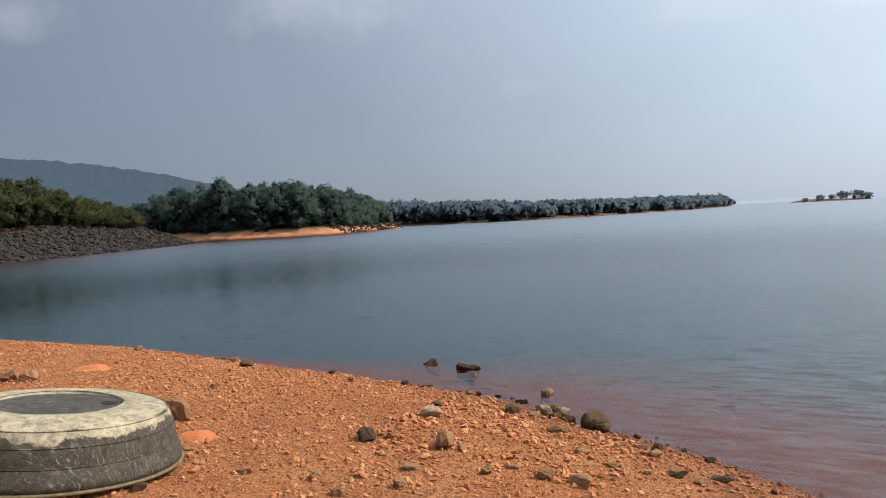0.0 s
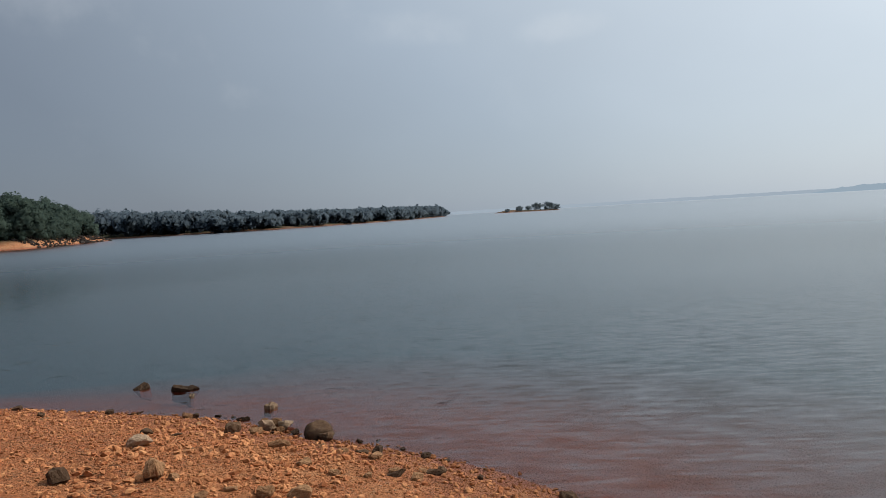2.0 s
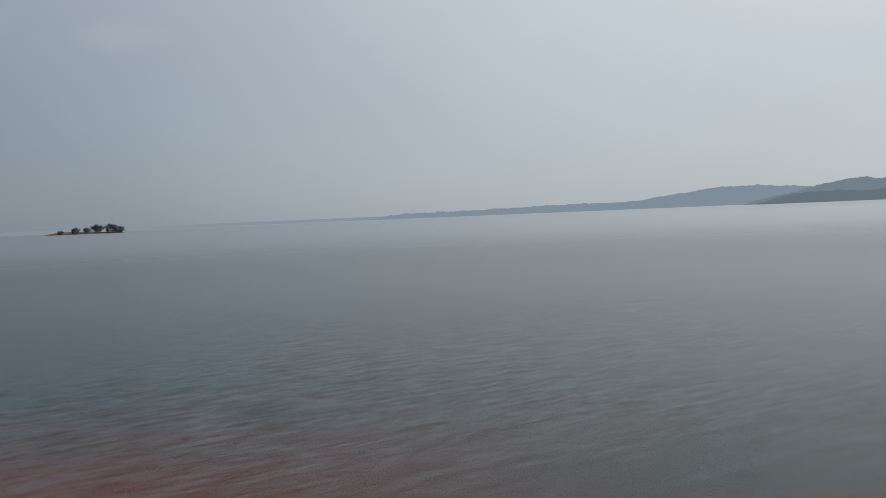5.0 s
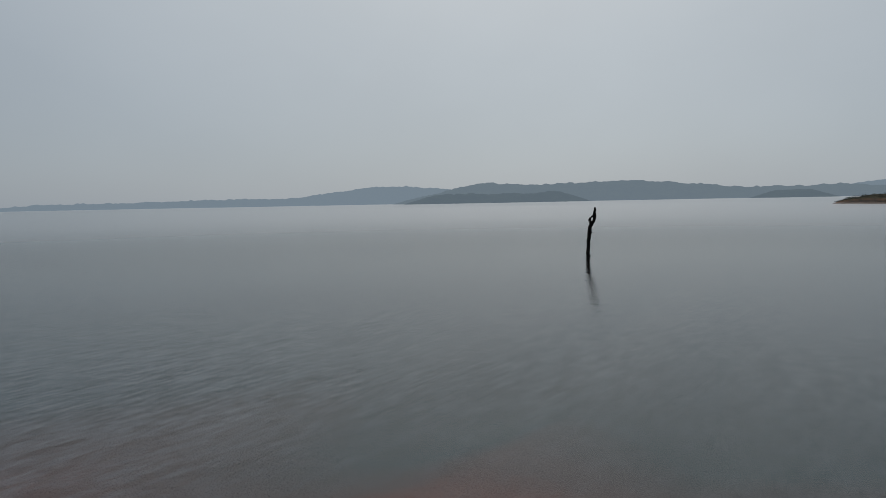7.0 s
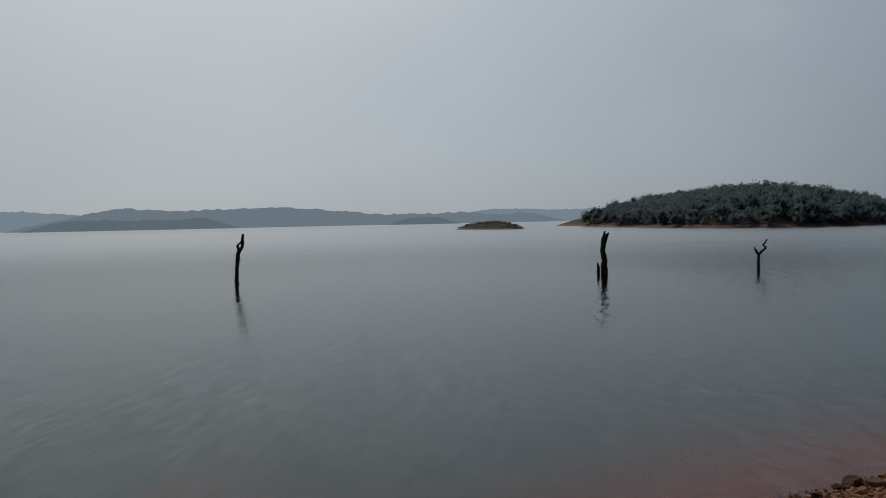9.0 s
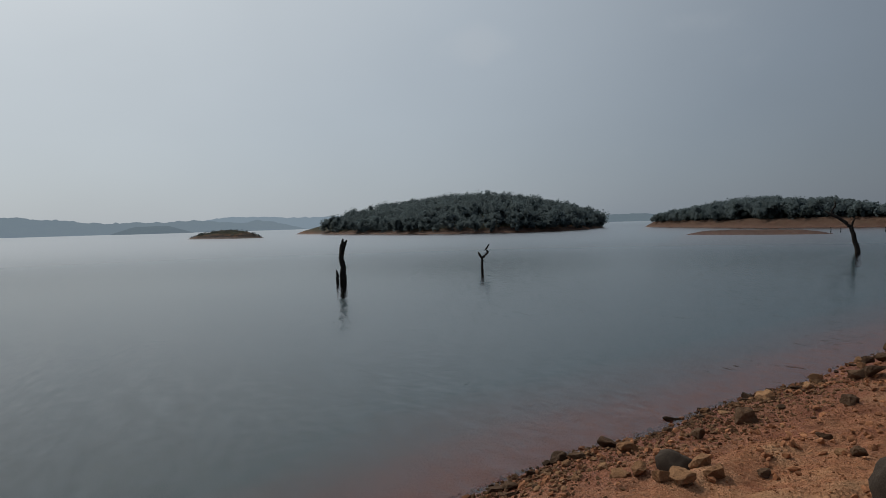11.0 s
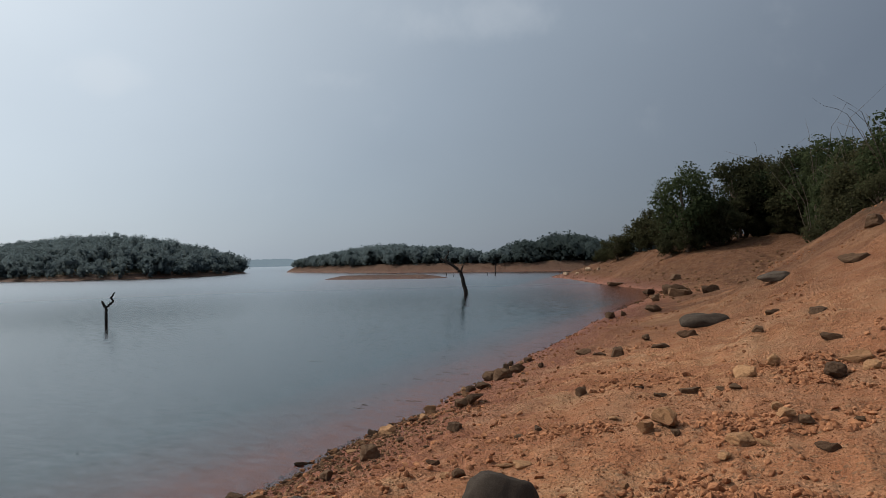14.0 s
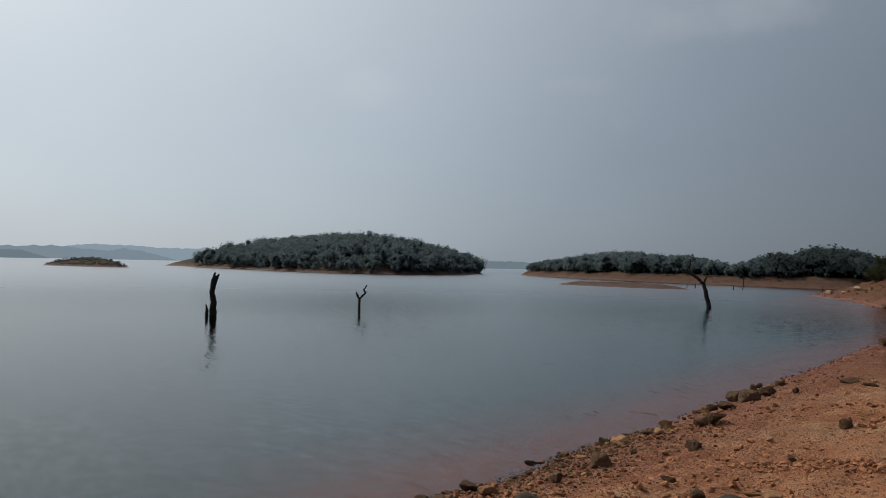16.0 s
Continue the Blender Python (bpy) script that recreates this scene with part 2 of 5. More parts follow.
def leaf_material(name, dark, light, island=True):
    k = Mat(name, 0.8, 0.03)
    c = k.chance(island)
    big = k.noise(k.coords("World"), 0.16, 4, 0.6)
    col = k.ramp(k.math("ADD", k.math("MULTIPLY", c, 0.35), k.math("MULTIPLY", k.ramp(big, [(0.3, 0.0), (0.7, 1.0)]), 0.65)), [(0.05, dark), (0.95, light)])
    k.done(col)
    back = k.node("ShaderNodeBsdfTranslucent")
    k.link(col, back.inputs["Color"])
    add = k.node("ShaderNodeMixShader", Fac=0.5)
    k.link(k.bsdf.outputs[0], add.inputs[1])
    k.link(back.outputs[0], add.inputs[2])
    k.link(add.outputs[0], k.out.inputs["Surface"])
    return k.m


def haze_glow_material(name, dark, light, air, amount):
    """Far woods seen through much hazy air, as a backdrop; the haze is added as an even emission."""
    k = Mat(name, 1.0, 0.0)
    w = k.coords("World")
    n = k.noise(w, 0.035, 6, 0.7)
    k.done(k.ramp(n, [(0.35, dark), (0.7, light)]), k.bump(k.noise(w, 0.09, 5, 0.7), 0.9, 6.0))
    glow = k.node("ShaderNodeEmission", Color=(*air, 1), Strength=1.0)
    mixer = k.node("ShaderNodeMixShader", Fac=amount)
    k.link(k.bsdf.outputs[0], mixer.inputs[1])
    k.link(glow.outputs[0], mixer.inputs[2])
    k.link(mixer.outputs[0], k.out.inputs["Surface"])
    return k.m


def water_material():
    k = Mat("lake_water", 0.1, 0.5)
    w = k.coords("World")

    def add(p, q):
        n = k.node("ShaderNodeVectorMath")
        k.link(p, n.inputs[0])
        k.link(q, n.inputs[1])
        return n.outputs[0]

    def train(angle, along, across, amount, detail=2.0):
        """Slopes of broken wavelets whose crests run at that angle from +x: waves to the metre along and across."""
        spin = k.node("ShaderNodeVectorRotate", Angle=radians(-angle))
        spin.rotation_type = "Z_AXIS"
        k.link(w, spin.inputs["Vector"])
        n = k.node("ShaderNodeTexNoise", Scale=1.0, Detail=detail, Roughness=0.5, Distortion=0.25)
        k.link(scaled_by(spin.outputs[0], (along, across, 1.0)), n.inputs["Vector"])
        lean_by = k.node("ShaderNodeCombineXYZ")
        swing = k.math("SUBTRACT", n.outputs["Fac"], 0.5)
        k.link(k.math("MULTIPLY", swing, -amount * math.sin(radians(angle))), lean_by.inputs["X"])
        k.link(k.math("MULTIPLY", swing, amount * math.cos(radians(angle))), lean_by.inputs["Y"])
        return lean_by.outputs[0]

    def scaled_by(vec, scale):
        n = k.node("ShaderNodeMapping", Scale=scale)
        k.link(vec, n.inputs["Vector"])
        return n.outputs["Vector"]

    calm = k.ramp(k.noise(w, 0.07, 4), [(0.36, 0.55), (0.62, 1.0)])
    total = add(train(-3, 0.8, 4.2, 0.13), train(-13, 1.2, 7.0, 0.34))
    total = add(total, add(train(20, 1.5, 6.5, 0.17), train(98, 3.0, 6.0, 0.10)))
    total = add(total, train(-8, 3.0, 15.0, 0.33, 2.0))
    sized = k.node("ShaderNodeVectorMath")
    sized.operation = "SCALE"
    k.link(total, sized.inputs[0])
    out = k.node("ShaderNodeVectorMath")
    out.operation = "LENGTH"
    k.link(w, out.inputs[0])
    view_range = k.math("MULTIPLY", out.outputs["Value"], 0.01)
    # wavelets steep near the viewpoint and flatter away from it, fitted to the view
    steep = k.ramp(view_range, [(0.05, 1.0), (0.14, 0.70), (0.24, 0.34), (1.0, 0.24)])
    # the bay behind the beach lies in the lee
    place = k.node("ShaderNodeSeparateXYZ")
    k.link(w, place.inputs[0])
    lee = k.ramp(k.math("ADD", k.math("MULTIPLY", place.outputs["X"], 0.05), 0.6), [(0.15, 0.55), (0.70, 1.0)])
    k.link(k.math("MULTIPLY", k.math("MULTIPLY", calm, k.math("MULTIPLY", steep, lee)), WAVE), sized.inputs["Scale"])
    lean = k.node("ShaderNodeVectorMath")
    lean.inputs[1].default_value = (0, 0, 1)
    k.link(sized.outputs[0], lean.inputs[0])
    unit = k.node("ShaderNodeVectorMath")
    unit.operation = "NORMALIZE"
    k.link(lean.outputs[0], unit.inputs[0])
    nrm = unit.outputs[0]
    # roughness by distance from the viewpoint, fitted to the view to blur far ripples
    gloss = k.node("ShaderNodeBsdfGlossy", Roughness=0.07)
    gloss.distribution = "BECKMANN"
    k.link(k.ramp(view_range, [(0.06, 0.035), (0.13, 0.10), (0.22, 0.17), (0.33, 0.13), (0.60, 0.26), (1.0, 0.36)]), gloss.inputs["Roughness"])
    gloss.inputs["Color"].default_value = (1, 1, 1, 1)
    clear = k.node("ShaderNodeBsdfTransparent")
    clear.inputs["Color"].default_value = (0.80, 0.70, 0.67, 1)
    fres = k.node("ShaderNodeFresnel", IOR=1.33)
    k.link(nrm, fres.inputs["Normal"])
    k.link(nrm, gloss.inputs["Normal"])
    mixer = k.node("ShaderNodeMixShader")
    # wavelets tilt the surface, so that it never mirrors fully near the horizon
    k.link(k.math("DIVIDE", fres.outputs[0], k.math("ADD", 1.0, k.math("MULTIPLY", fres.outputs[0], 0.45))), mixer.inputs["Fac"])
    k.link(clear.outputs[0], mixer.inputs[1])
    k.link(gloss.outputs[0], mixer.inputs[2])
    k.link(mixer.outputs[0], k.out.inputs["Surface"])
    return k.m


WAVE = 2.05
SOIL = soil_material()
WATER = water_material()
GRAVEL = stone_material("gravel_stone", (0.34, 0.112, 0.044), (0.60, 0.285, 0.128), True)
RUBBLE = stone_material("brown_rubble", (0.17, 0.066, 0.032), (0.45, 0.205, 0.100), True)
SHINGLE = stone_material("brown_shingle", (0.085, 0.044, 0.024), (0.30, 0.165, 0.085), True)
TAN_ROCK = stone_material("tan_rock", (0.185, 0.088, 0.042), (0.40, 0.225, 0.115), False)
DARK_ROCK = stone_material("dark_rock", (0.056, 0.032, 0.019), (0.150, 0.088, 0.051), False)
RIPRAP = stone_material("riprap_stone", (0.018, 0.015, 0.014), (0.058, 0.047, 0.041), True)
BOULDER = stone_material("weathered_boulder", (0.036, 0.027, 0.021), (0.088, 0.067, 0.051), False)
PALE_ROCK = stone_material("pale_rock", (0.31, 0.20, 0.125), (0.52, 0.385, 0.27), False)
DEADWOOD = bark_material("waterlogged_wood", (0.010, 0.008, 0.007), (0.045, 0.036, 0.030))
BARK = bark_material("bark", (0.05, 0.038, 0.028), (0.16, 0.125, 0.095))
LEAF_NEAR = leaf_material("dry_green_leaves", (0.024, 0.037, 0.018), (0.066, 0.077, 0.036))
LEAF_OLIVE = leaf_material("olive_leaves", (0.024, 0.029, 0.015), (0.064, 0.061, 0.031))
# forest, island and far leaf colours hold distance haze: paler and bluer than leaves
LEAF_FOREST_HAZED = leaf_material("hazed_forest_leaves", (0.056, 0.086, 0.078), (0.086, 0.120, 0.096))
LEAF_ISLAND_HAZED = leaf_material("hazed_island_leaves", (0.104, 0.136, 0.146), (0.126, 0.160, 0.166))
LEAF_FAR_HAZED = leaf_material("hazed_far_leaves", (0.128, 0.170, 0.208), (0.140, 0.182, 0.220))
LEAF_SHRUB = leaf_material("shrub_leaves", (0.020, 0.036, 0.018), (0.088, 0.088, 0.038))

# distance haze is put into these two leaf colours as well
LEAF_POINT_HAZED = leaf_material("hazed_point_leaves", (0.050, 0.068, 0.070), (0.066, 0.086, 0.084))
LEAF_ISLET_HAZED = leaf_material("hazed_islet_leaves", (0.16, 0.20, 0.22), (0.20, 0.24, 0.26))


# ---- numbers for the ground ----
def lattice(ix, iy, seed):
    v = np.sin(ix * 127.1 + iy * 311.7 + seed * 74.7) * 43758.5453
    return v - np.floor(v)


def value_noise(x, y, scale, seed=0, octaves=4):
    total, amp, norm = 0.0, 1.0, 0.0
    for o in range(octaves):
        f = 2.0 ** o / scale
        fx, fy = x * f, y * f
        ix, iy = np.floor(fx), np.floor(fy)
        u, v = fx - ix, fy - iy
        u, v = u * u * (3 - 2 * u), v * v * (3 - 2 * v)
        a, b = lattice(ix, iy, seed + o), lattice(ix + 1, iy, seed + o)
        c, d = lattice(ix, iy + 1, seed + o), lattice(ix + 1, iy + 1, seed + o)
        total = total + amp * (a + (b - a) * u + (c - a) * v + (a - b - c + d) * u * v - 0.5)
        norm += amp
        amp *= 0.5
    return total / norm


def smooth_outline(points, rounds=2):
    """Corner cutting: a softened closed outline."""
    p = np.array(points, float)
    for _ in range(rounds):
        q = np.roll(p, -1, axis=0)
        p = np.stack([0.75 * p + 0.25 * q, 0.25 * p + 0.75 * q], axis=1).reshape(-1, 2)
    return p


def inside_distance(x, y, outline):
    """Metres to the outline, positive inside it."""
    best, wind = np.full(x.shape, 1e18), np.zeros(x.shape, bool)
    for (ax, ay), (bx, by) in zip(outline, np.roll(outline, -1, axis=0)):
        ex, ey = bx - ax, by - ay
        t = np.clip(((x - ax) * ex + (y - ay) * ey) / (ex * ex + ey * ey + 1e-12), 0, 1)
        best = np.minimum(best, (x - ax - t * ex) ** 2 + (y - ay - t * ey) ** 2)
        if ay != by:
            wind ^= ((ay > y) != (by > y)) & (x < ax + (y - ay) / (by - ay) * ex)
    return np.where(wind, 1, -1) * np.sqrt(best)


# outlines of the land at the waterline
HOME = smooth_outline([(-60, 40), (-34, 17), (-22, 14.3), (-16, 13.8), (-13, 13.3), (-9.9, 12.4), (-7.2, 11.35), (-5.2, 10.6),
                       (-3.4, 9.9), (-2.4, 9.4), (-1.7, 8.95), (-1.05, 8.2), (-0.5, 7.85), (0.1, 7.35), (0.6, 6.85), (1.05, 6.35),
                       (2.5, 4.6), (3.9, 2.9), (4.6, 1.4), (5.1, -0.4), (5.5, -1.9), (5.95, -3.2), (6.3, -4.4), (6.5, -5.2), (6.65, -6.1),
                       (6.95, -7.1), (7.25, -8.6), (7.65, -10.5), (8.4, -13.0), (9.1, -15.8), (9.9, -19), (11.1, -23.2), (12.65, -29.3),
                       (14.5, -37), (15.9, -44), (16.8, -47.6), (20.2, -51.1), (24.5, -56), (29.5, -62.5), (35.2, -70.5), (41.5, -77.5),
                       (43, -80), (36, -84), (20, -92), (0, -110), (-40, -140), (-160, -120), (-200, 0), (-140, 60)], 1)
DAM = smooth_outline([(-60, 40), (-74, 62), (-76, 70), (-81, 87), (-89, 116), (-97, 139), (-104, 146), (-125, 160), (-240, 170), (-260, 40), (-140, 20)])
FOREST = smooth_outline([(-108, 168), (-97, 172), (-84, 178), (-82, 196), (-88, 230), (-95, 270), (-105, 282), (-128, 276), (-180, 330), (-300, 360),
                         (-330, 200), (-200, 180), (-135, 176)])
FARLAND = smooth_outline([(-190, 400), (-120, 350), (-62, 318), (-20, 362), (30, 500), (62, 650), (84, 770), (70, 830), (-60, 900), (-300, 700)])
ISLET = smooth_outline([(126, 745), (150, 715), (190, 702), (196, 722), (165, 760), (135, 765)])
MOUND = smooth_outline([(231, -20), (222, -19), (205, -27), (197, -37), (206, -40), (224, -33)])
BIG = smooth_outline([(290, -62), (240, -65), (205, -67), (165, -70), (146, -77), (140, -92), (146, -106), (156, -117), (188, -148), (250, -140), (280, -95)])
BAR = smooth_outline([(77, -72), (70, -71.5), (62, -72.5), (55, -76.5), (60, -79.5), (70, -81), (76, -77)])
SHORE = smooth_outline([(165, -137), (130, -122), (95, -111), (72, -108.5), (50, -110), (20, -118), (-10, -150), (60, -260), (200, -260)])


def rise(d, slope, bank, inland, reach):
    edge = bank / slope
    return np.where(d < edge, d * slope, bank + inland * (1 - np.exp(-np.maximum(d - edge, 0) / reach)))


def hump(x, y, cx, cy, sx, sy, h):
    return h * np.exp(-0.5 * (((x - cx) / sx) ** 2 + ((y - cy) / sy) ** 2))


def ground(x, y):
    """Height of the ground, its plant cover, rubble and clay, at arrays of places."""
    x, y = np.asarray(x, float), np.asarray(y, float)
    near = np.hypot(x, y) < 400
    d = inside_distance(x, y, HOME) + np.where(near, 0.26 * value_noise(x, y, 1.6, 3, 3) - 0.05, 0)
    # the home beach: a convex gravel bank, with a hill rising along the shore
    inner = np.maximum(d, 0)
    home = 0.80 * (1 - np.exp(-inner / 2.7)) + 0.012 * inner
    home = home + np.where(y < -42, np.clip((inner - 0.6) / 5, 0, 1), np.clip((inner - 2) / 7, 0, 1)) * (hump(x, y, -0.5, -26, 4.8, 9, 3.0) + hump(x, y, -12, -28, 7, 14, 3.0) + hump(x, y, 7, -66, 18, 12, 2.25) + hump(x, y, 14, -66, 6, 6, 0.3) + hump(x, y, 8, -81, 16, 9, 2.6) + hump(x, y, 4.4, -26.5, 1.3, 6, 0.5))
    home = home + np.minimum(1, inner) * 0.10 * value_noise(x, y, 1.1, 5, 4)
    home = home + np.where(near, np.minimum(1, inner * 1.5) * np.where(y < 2, 0.085, 0.06) * value_noise(x, y, 0.34, 25, 3) + np.minimum(1, inner) * np.where(y < 3, 0.12, 0.03) * np.abs(value_noise(x, y, 0.9, 27, 3)), 0)
    # ledges and rills left by the falling lake, running along the shore
    along = np.where(near & (y < 0), np.minimum(1, inner / 1.5) * np.clip(-y / 4, 0, 1), 0)
    home = home + along * (0.19 * value_noise(x * 2.4 + 0.5 * y, 0.55 * y, 2.0, 43, 3) + 0.13 * value_noise(x * 4.0 + 0.8 * y, 0.8 * y, 1.0, 47, 3) + 0.075 * value_noise(x, y, 0.26, 51, 3))
    home = home + np.where(near & (y < -36), np.minimum(1, inner / 2) * np.clip((-y - 36) / 6, 0, 1), 0) * (0.70 * value_noise(x, 1.6 * y, 3.6, 53, 4) + 0.60 * np.abs(value_noise(x, y, 1.7, 57, 3)) + 0.22 * value_noise(x, y, 0.8, 59, 2))
    # a small fall of the beach where the boat lies
    home = home - 0.085 * (0.69 * (x + 4.48) + 0.72 * (y - 3.98)) * np.exp(-((x + 4.48) ** 2 + (y - 3.98) ** 2) / 2.6)
    z = np.where(d > 0, home, -4.5 * (1 - np.exp((0.18 - 0.015 * np.clip((x + 3) / 4, 0, 1) * np.clip((y - 6) / 2, 0, 1) + 0.13 * np.exp(-((y - 4.7) / 1.8) ** 2) + 0.15 * np.clip((2.8 - y) / 2.5, 0, 1) - 0.09 * np.clip((-y - 1.5) / 4, 0, 1) + 0.10 * np.clip((-x - 2) / 8, 0, 1)) * np.minimum(d, 0) / 4.5)))
    cover = np.clip((home - 3.0) / 0.8 + 1.2 * value_noise(x, y, 3.0, 9), 0, 1) * (d > 4)
    # the point's ground is greyed darker for the shade on its bank
    rubble = np.clip((-y - 36) / 20, 0, 0.4) * (d > -6) * (0.6 + 0.8 * value_noise(x, y, 4.0, 33, 3))
    for outline, slope, bank, inland, reach, green in (
            (DAM, 0.33, 4.2, 3.0, 20.0, 1.0), (FOREST, 0.42, 2.0, 6.0, 25.0, 1.0), (FARLAND, 0.35, 0.4, 5.2, 60.0, 1.0),
            (ISLET, 0.3, 0.6, 2.4, 10.0, 1.0), (MOUND, 0.20, 0.3, 4.4, 8.0, 1.0), (BIG, 0.45, 0.6, 10.1, 32.0, 1.0),
            (BAR, 0.2, 0.5, 0.3, 6.0, 0.9), (SHORE, 0.6, 1.7, 1.3, 25.0, 1.0)):
        e = inside_distance(x, y, outline)
        e = e + np.minimum(0.25 if outline is BAR else 2.0 if outline is MOUND else 2.5 if outline is SHORE or outline is BIG else 6.0, 0.05 * np.hypot(x, y)) * value_noise(x, y, 14.0, 11, 3)
        up = np.where(e > 0, rise(e, slope, bank, inland, reach), -4.5 * (1 - np.exp(0.11 * np.minimum(e, 0))))
        up = up + np.where(e > 1, 0.5 * bank * 0.4 * value_noise(x, y, 5.0, 15, 3), 0)
        top = up > z
        z = np.where(top, up, z)
        g = green * np.clip((e - 0.85 * bank / slope) / 2.0 + 1.5 * value_noise(x, y, 6.0, 19, 3), 0, 1)
        cover = np.where(top & (e > 0), g, np.where(top, 0, cover))
        # DAM's grey is riprap; on the other banks it stands for haze
        greying = {id(DAM): 1.0, id(BIG): 0.86, id(MOUND): 0.95, id(SHORE): 0.84, id(BAR): 0.85, id(ISLET): 0.9, id(FARLAND): 0.8}.get(id(outline), 0.0)
        rubble = np.where(top & (e > -4 - 0.03 * np.hypot(x, y)) & (e > np.where(y > 160, -25, -8)), greying * np.clip(2.5 * (1.04 - cover), 0, 1), rubble)
    # orange gravel on the near beach and under the forest, browner clay elsewhere
    clay = np.clip((3.0 - y) / 4.0, 0, 1) * (x > -60) + 0.9 * ((y > 150) | (x < -110))
    # mask for the bank's dark earth and painted shade, growing southwards
    shaded_scarp = np.clip((-y - 5) / 20, 0, 0.9) * (d > 0.3) * np.clip(0.9 + np.clip((-y - 36) / 20, 0, 0.35) + 1.6 * value_noise(x, 1.8 * y, 4.0, 37, 4), 0, 1) * (x < 60)
    return z, cover, rubble, np.clip(clay, 0, 1), shaded_scarp


def height(x, y):
    return float(ground(np.array([x]), np.array([y]))[0][0])


def heights(x, y):
    return ground(x, y)[0]


# ---- meshes ----
def mesh_of(name, verts, faces, material, smooth=False):
    """A mesh from arrays; faces all of one size."""
    me = bpy.data.meshes.new(name)
    verts, faces = np.asarray(verts, np.float32), np.asarray(faces, np.int32)
    n, k = faces.shape
    me.vertices.add(len(verts))
    me.vertices.foreach_set("co", verts.ravel())
    me.loops.add(n * k)
    me.loops.foreach_set("vertex_index", faces.ravel())
    me.polygons.add(n)
    me.polygons.foreach_set("loop_start", np.arange(0, n * k, k, dtype=np.int32))
    me.polygons.foreach_set("use_smooth", np.full(n, smooth))
    me.update(calc_edges=True)
    me.materials.append(material)
    return me


def bm_mesh(name, bm, material, smooth=False):
    me = bpy.data.meshes.new(name)
    bm.to_mesh(me)
    bm.free()
    if smooth:
        me.polygons.foreach_set("use_smooth", np.full(len(me.polygons), True))
    me.materials.append(material)
    return me


def part(name, me, parent, label=""):
    """A mesh object under a thing or a part."""
    ob = new(name, me)
    ob.parent = parent
    return tagged(ob, label)


def thing(name, x, y, z, turn=0.0, **tags):
    ob = new(name)
    ob.empty_display_size = 0.2
    ob.matrix_basis = pose(x, y, z, 0, 0, turn)
    return tagged(ob, **tags)


def tube(points, radii, sides=8, wobble=0.12, rng=None):
    """A tapered, uneven stem along points; returns vertices and triangles."""
    rng = rng or np.random.RandomState(1)
    p = [Vector(q) for q in points]
    verts, faces = [], []
    for i, (q, r) in enumerate(zip(p, radii)):
        way = (p[min(i + 1, len(p) - 1)] - p[max(i - 1, 0)]).normalized()
        side = way.orthogonal().normalized() if abs(way.z) < 0.95 else Vector((1, 0, 0))
        side = (side - way * side.dot(way)).normalized()
        other = way.cross(side)
        for s in range(sides):
            a = 2 * math.pi * s / sides
            verts.append(q + (side * math.cos(a) + other * math.sin(a)) * r * (1 + wobble * rng.uniform(-1, 1)))
    for i in range(len(p) - 1):
        for s in range(sides):
            a, b = i * sides + s, i * sides + (s + 1) % sides
            faces += [(a, b, b + sides), (a, b + sides, a + sides)]
    verts += [p[0], p[-1]]
    for s in range(sides):
        faces.append((len(verts) - 2, (s + 1) % sides, s))
        e = (len(p) - 1) * sides
        faces.append((len(verts) - 1, e + s, e + (s + 1) % sides))
    return np.array([tuple(v) for v in verts]), np.array(faces)


def densify(points, radii, steps, jitter, rng):
    """More points along a stem, a little off the straight line."""
    out, rad = [], []
    for i in range(len(points) - 1):
        a, b = np.array(points[i], float), np.array(points[i + 1], float)
        for s in range(steps):
            f = s / steps
            out.append(a + (b - a) * f + (rng.normal(0, jitter, 3) if out else 0))
            rad.append(radii[i] + (radii[i + 1] - radii[i]) * f)
    out.append(np.array(points[-1], float))
    rad.append(radii[-1])
    return out, rad


def joined(pieces):
    verts, faces, n = [], [], 0
    for v, f in pieces:
        verts.append(v)
        faces.append(f + n)
        n += len(v)
    return np.concatenate(verts), np.concatenate(faces)


def stone_shape(seed, count=15, flat=0.7):
    """An angular broken stone about 2 across: the hull of a few points."""
    rng = np.random.RandomState(seed)
    bm = bmesh.new()
    for _ in range(count):
        v = rng.normal(0, 1, 3)
        v /= np.linalg.norm(v)
        v = np.sign(v) * np.abs(v) ** 0.75
        bm.verts.new((v[0] * rng.uniform(0.8, 1.1), v[1] * rng.uniform(0.7, 1.0), v[2] * flat * rng.uniform(0.8, 1.1)))
    res = bmesh.ops.convex_hull(bm, input=bm.verts)
    bmesh.ops.delete(bm, geom=[g for g in set(res["geom_interior"] + res["geom_unused"]) if isinstance(g, bmesh.types.BMVert)], context="VERTS")
    bmesh.ops.triangulate(bm, faces=bm.faces)
    return bm


def arrays_of(bm):
    bm.verts.ensure_lookup_table()
    bm.verts.index_update()
    v = np.array([tuple(q.co) for q in bm.verts])
    f = np.array([[q.index for q in face.verts] for face in bm.faces])
    bm.free()
    return v, f


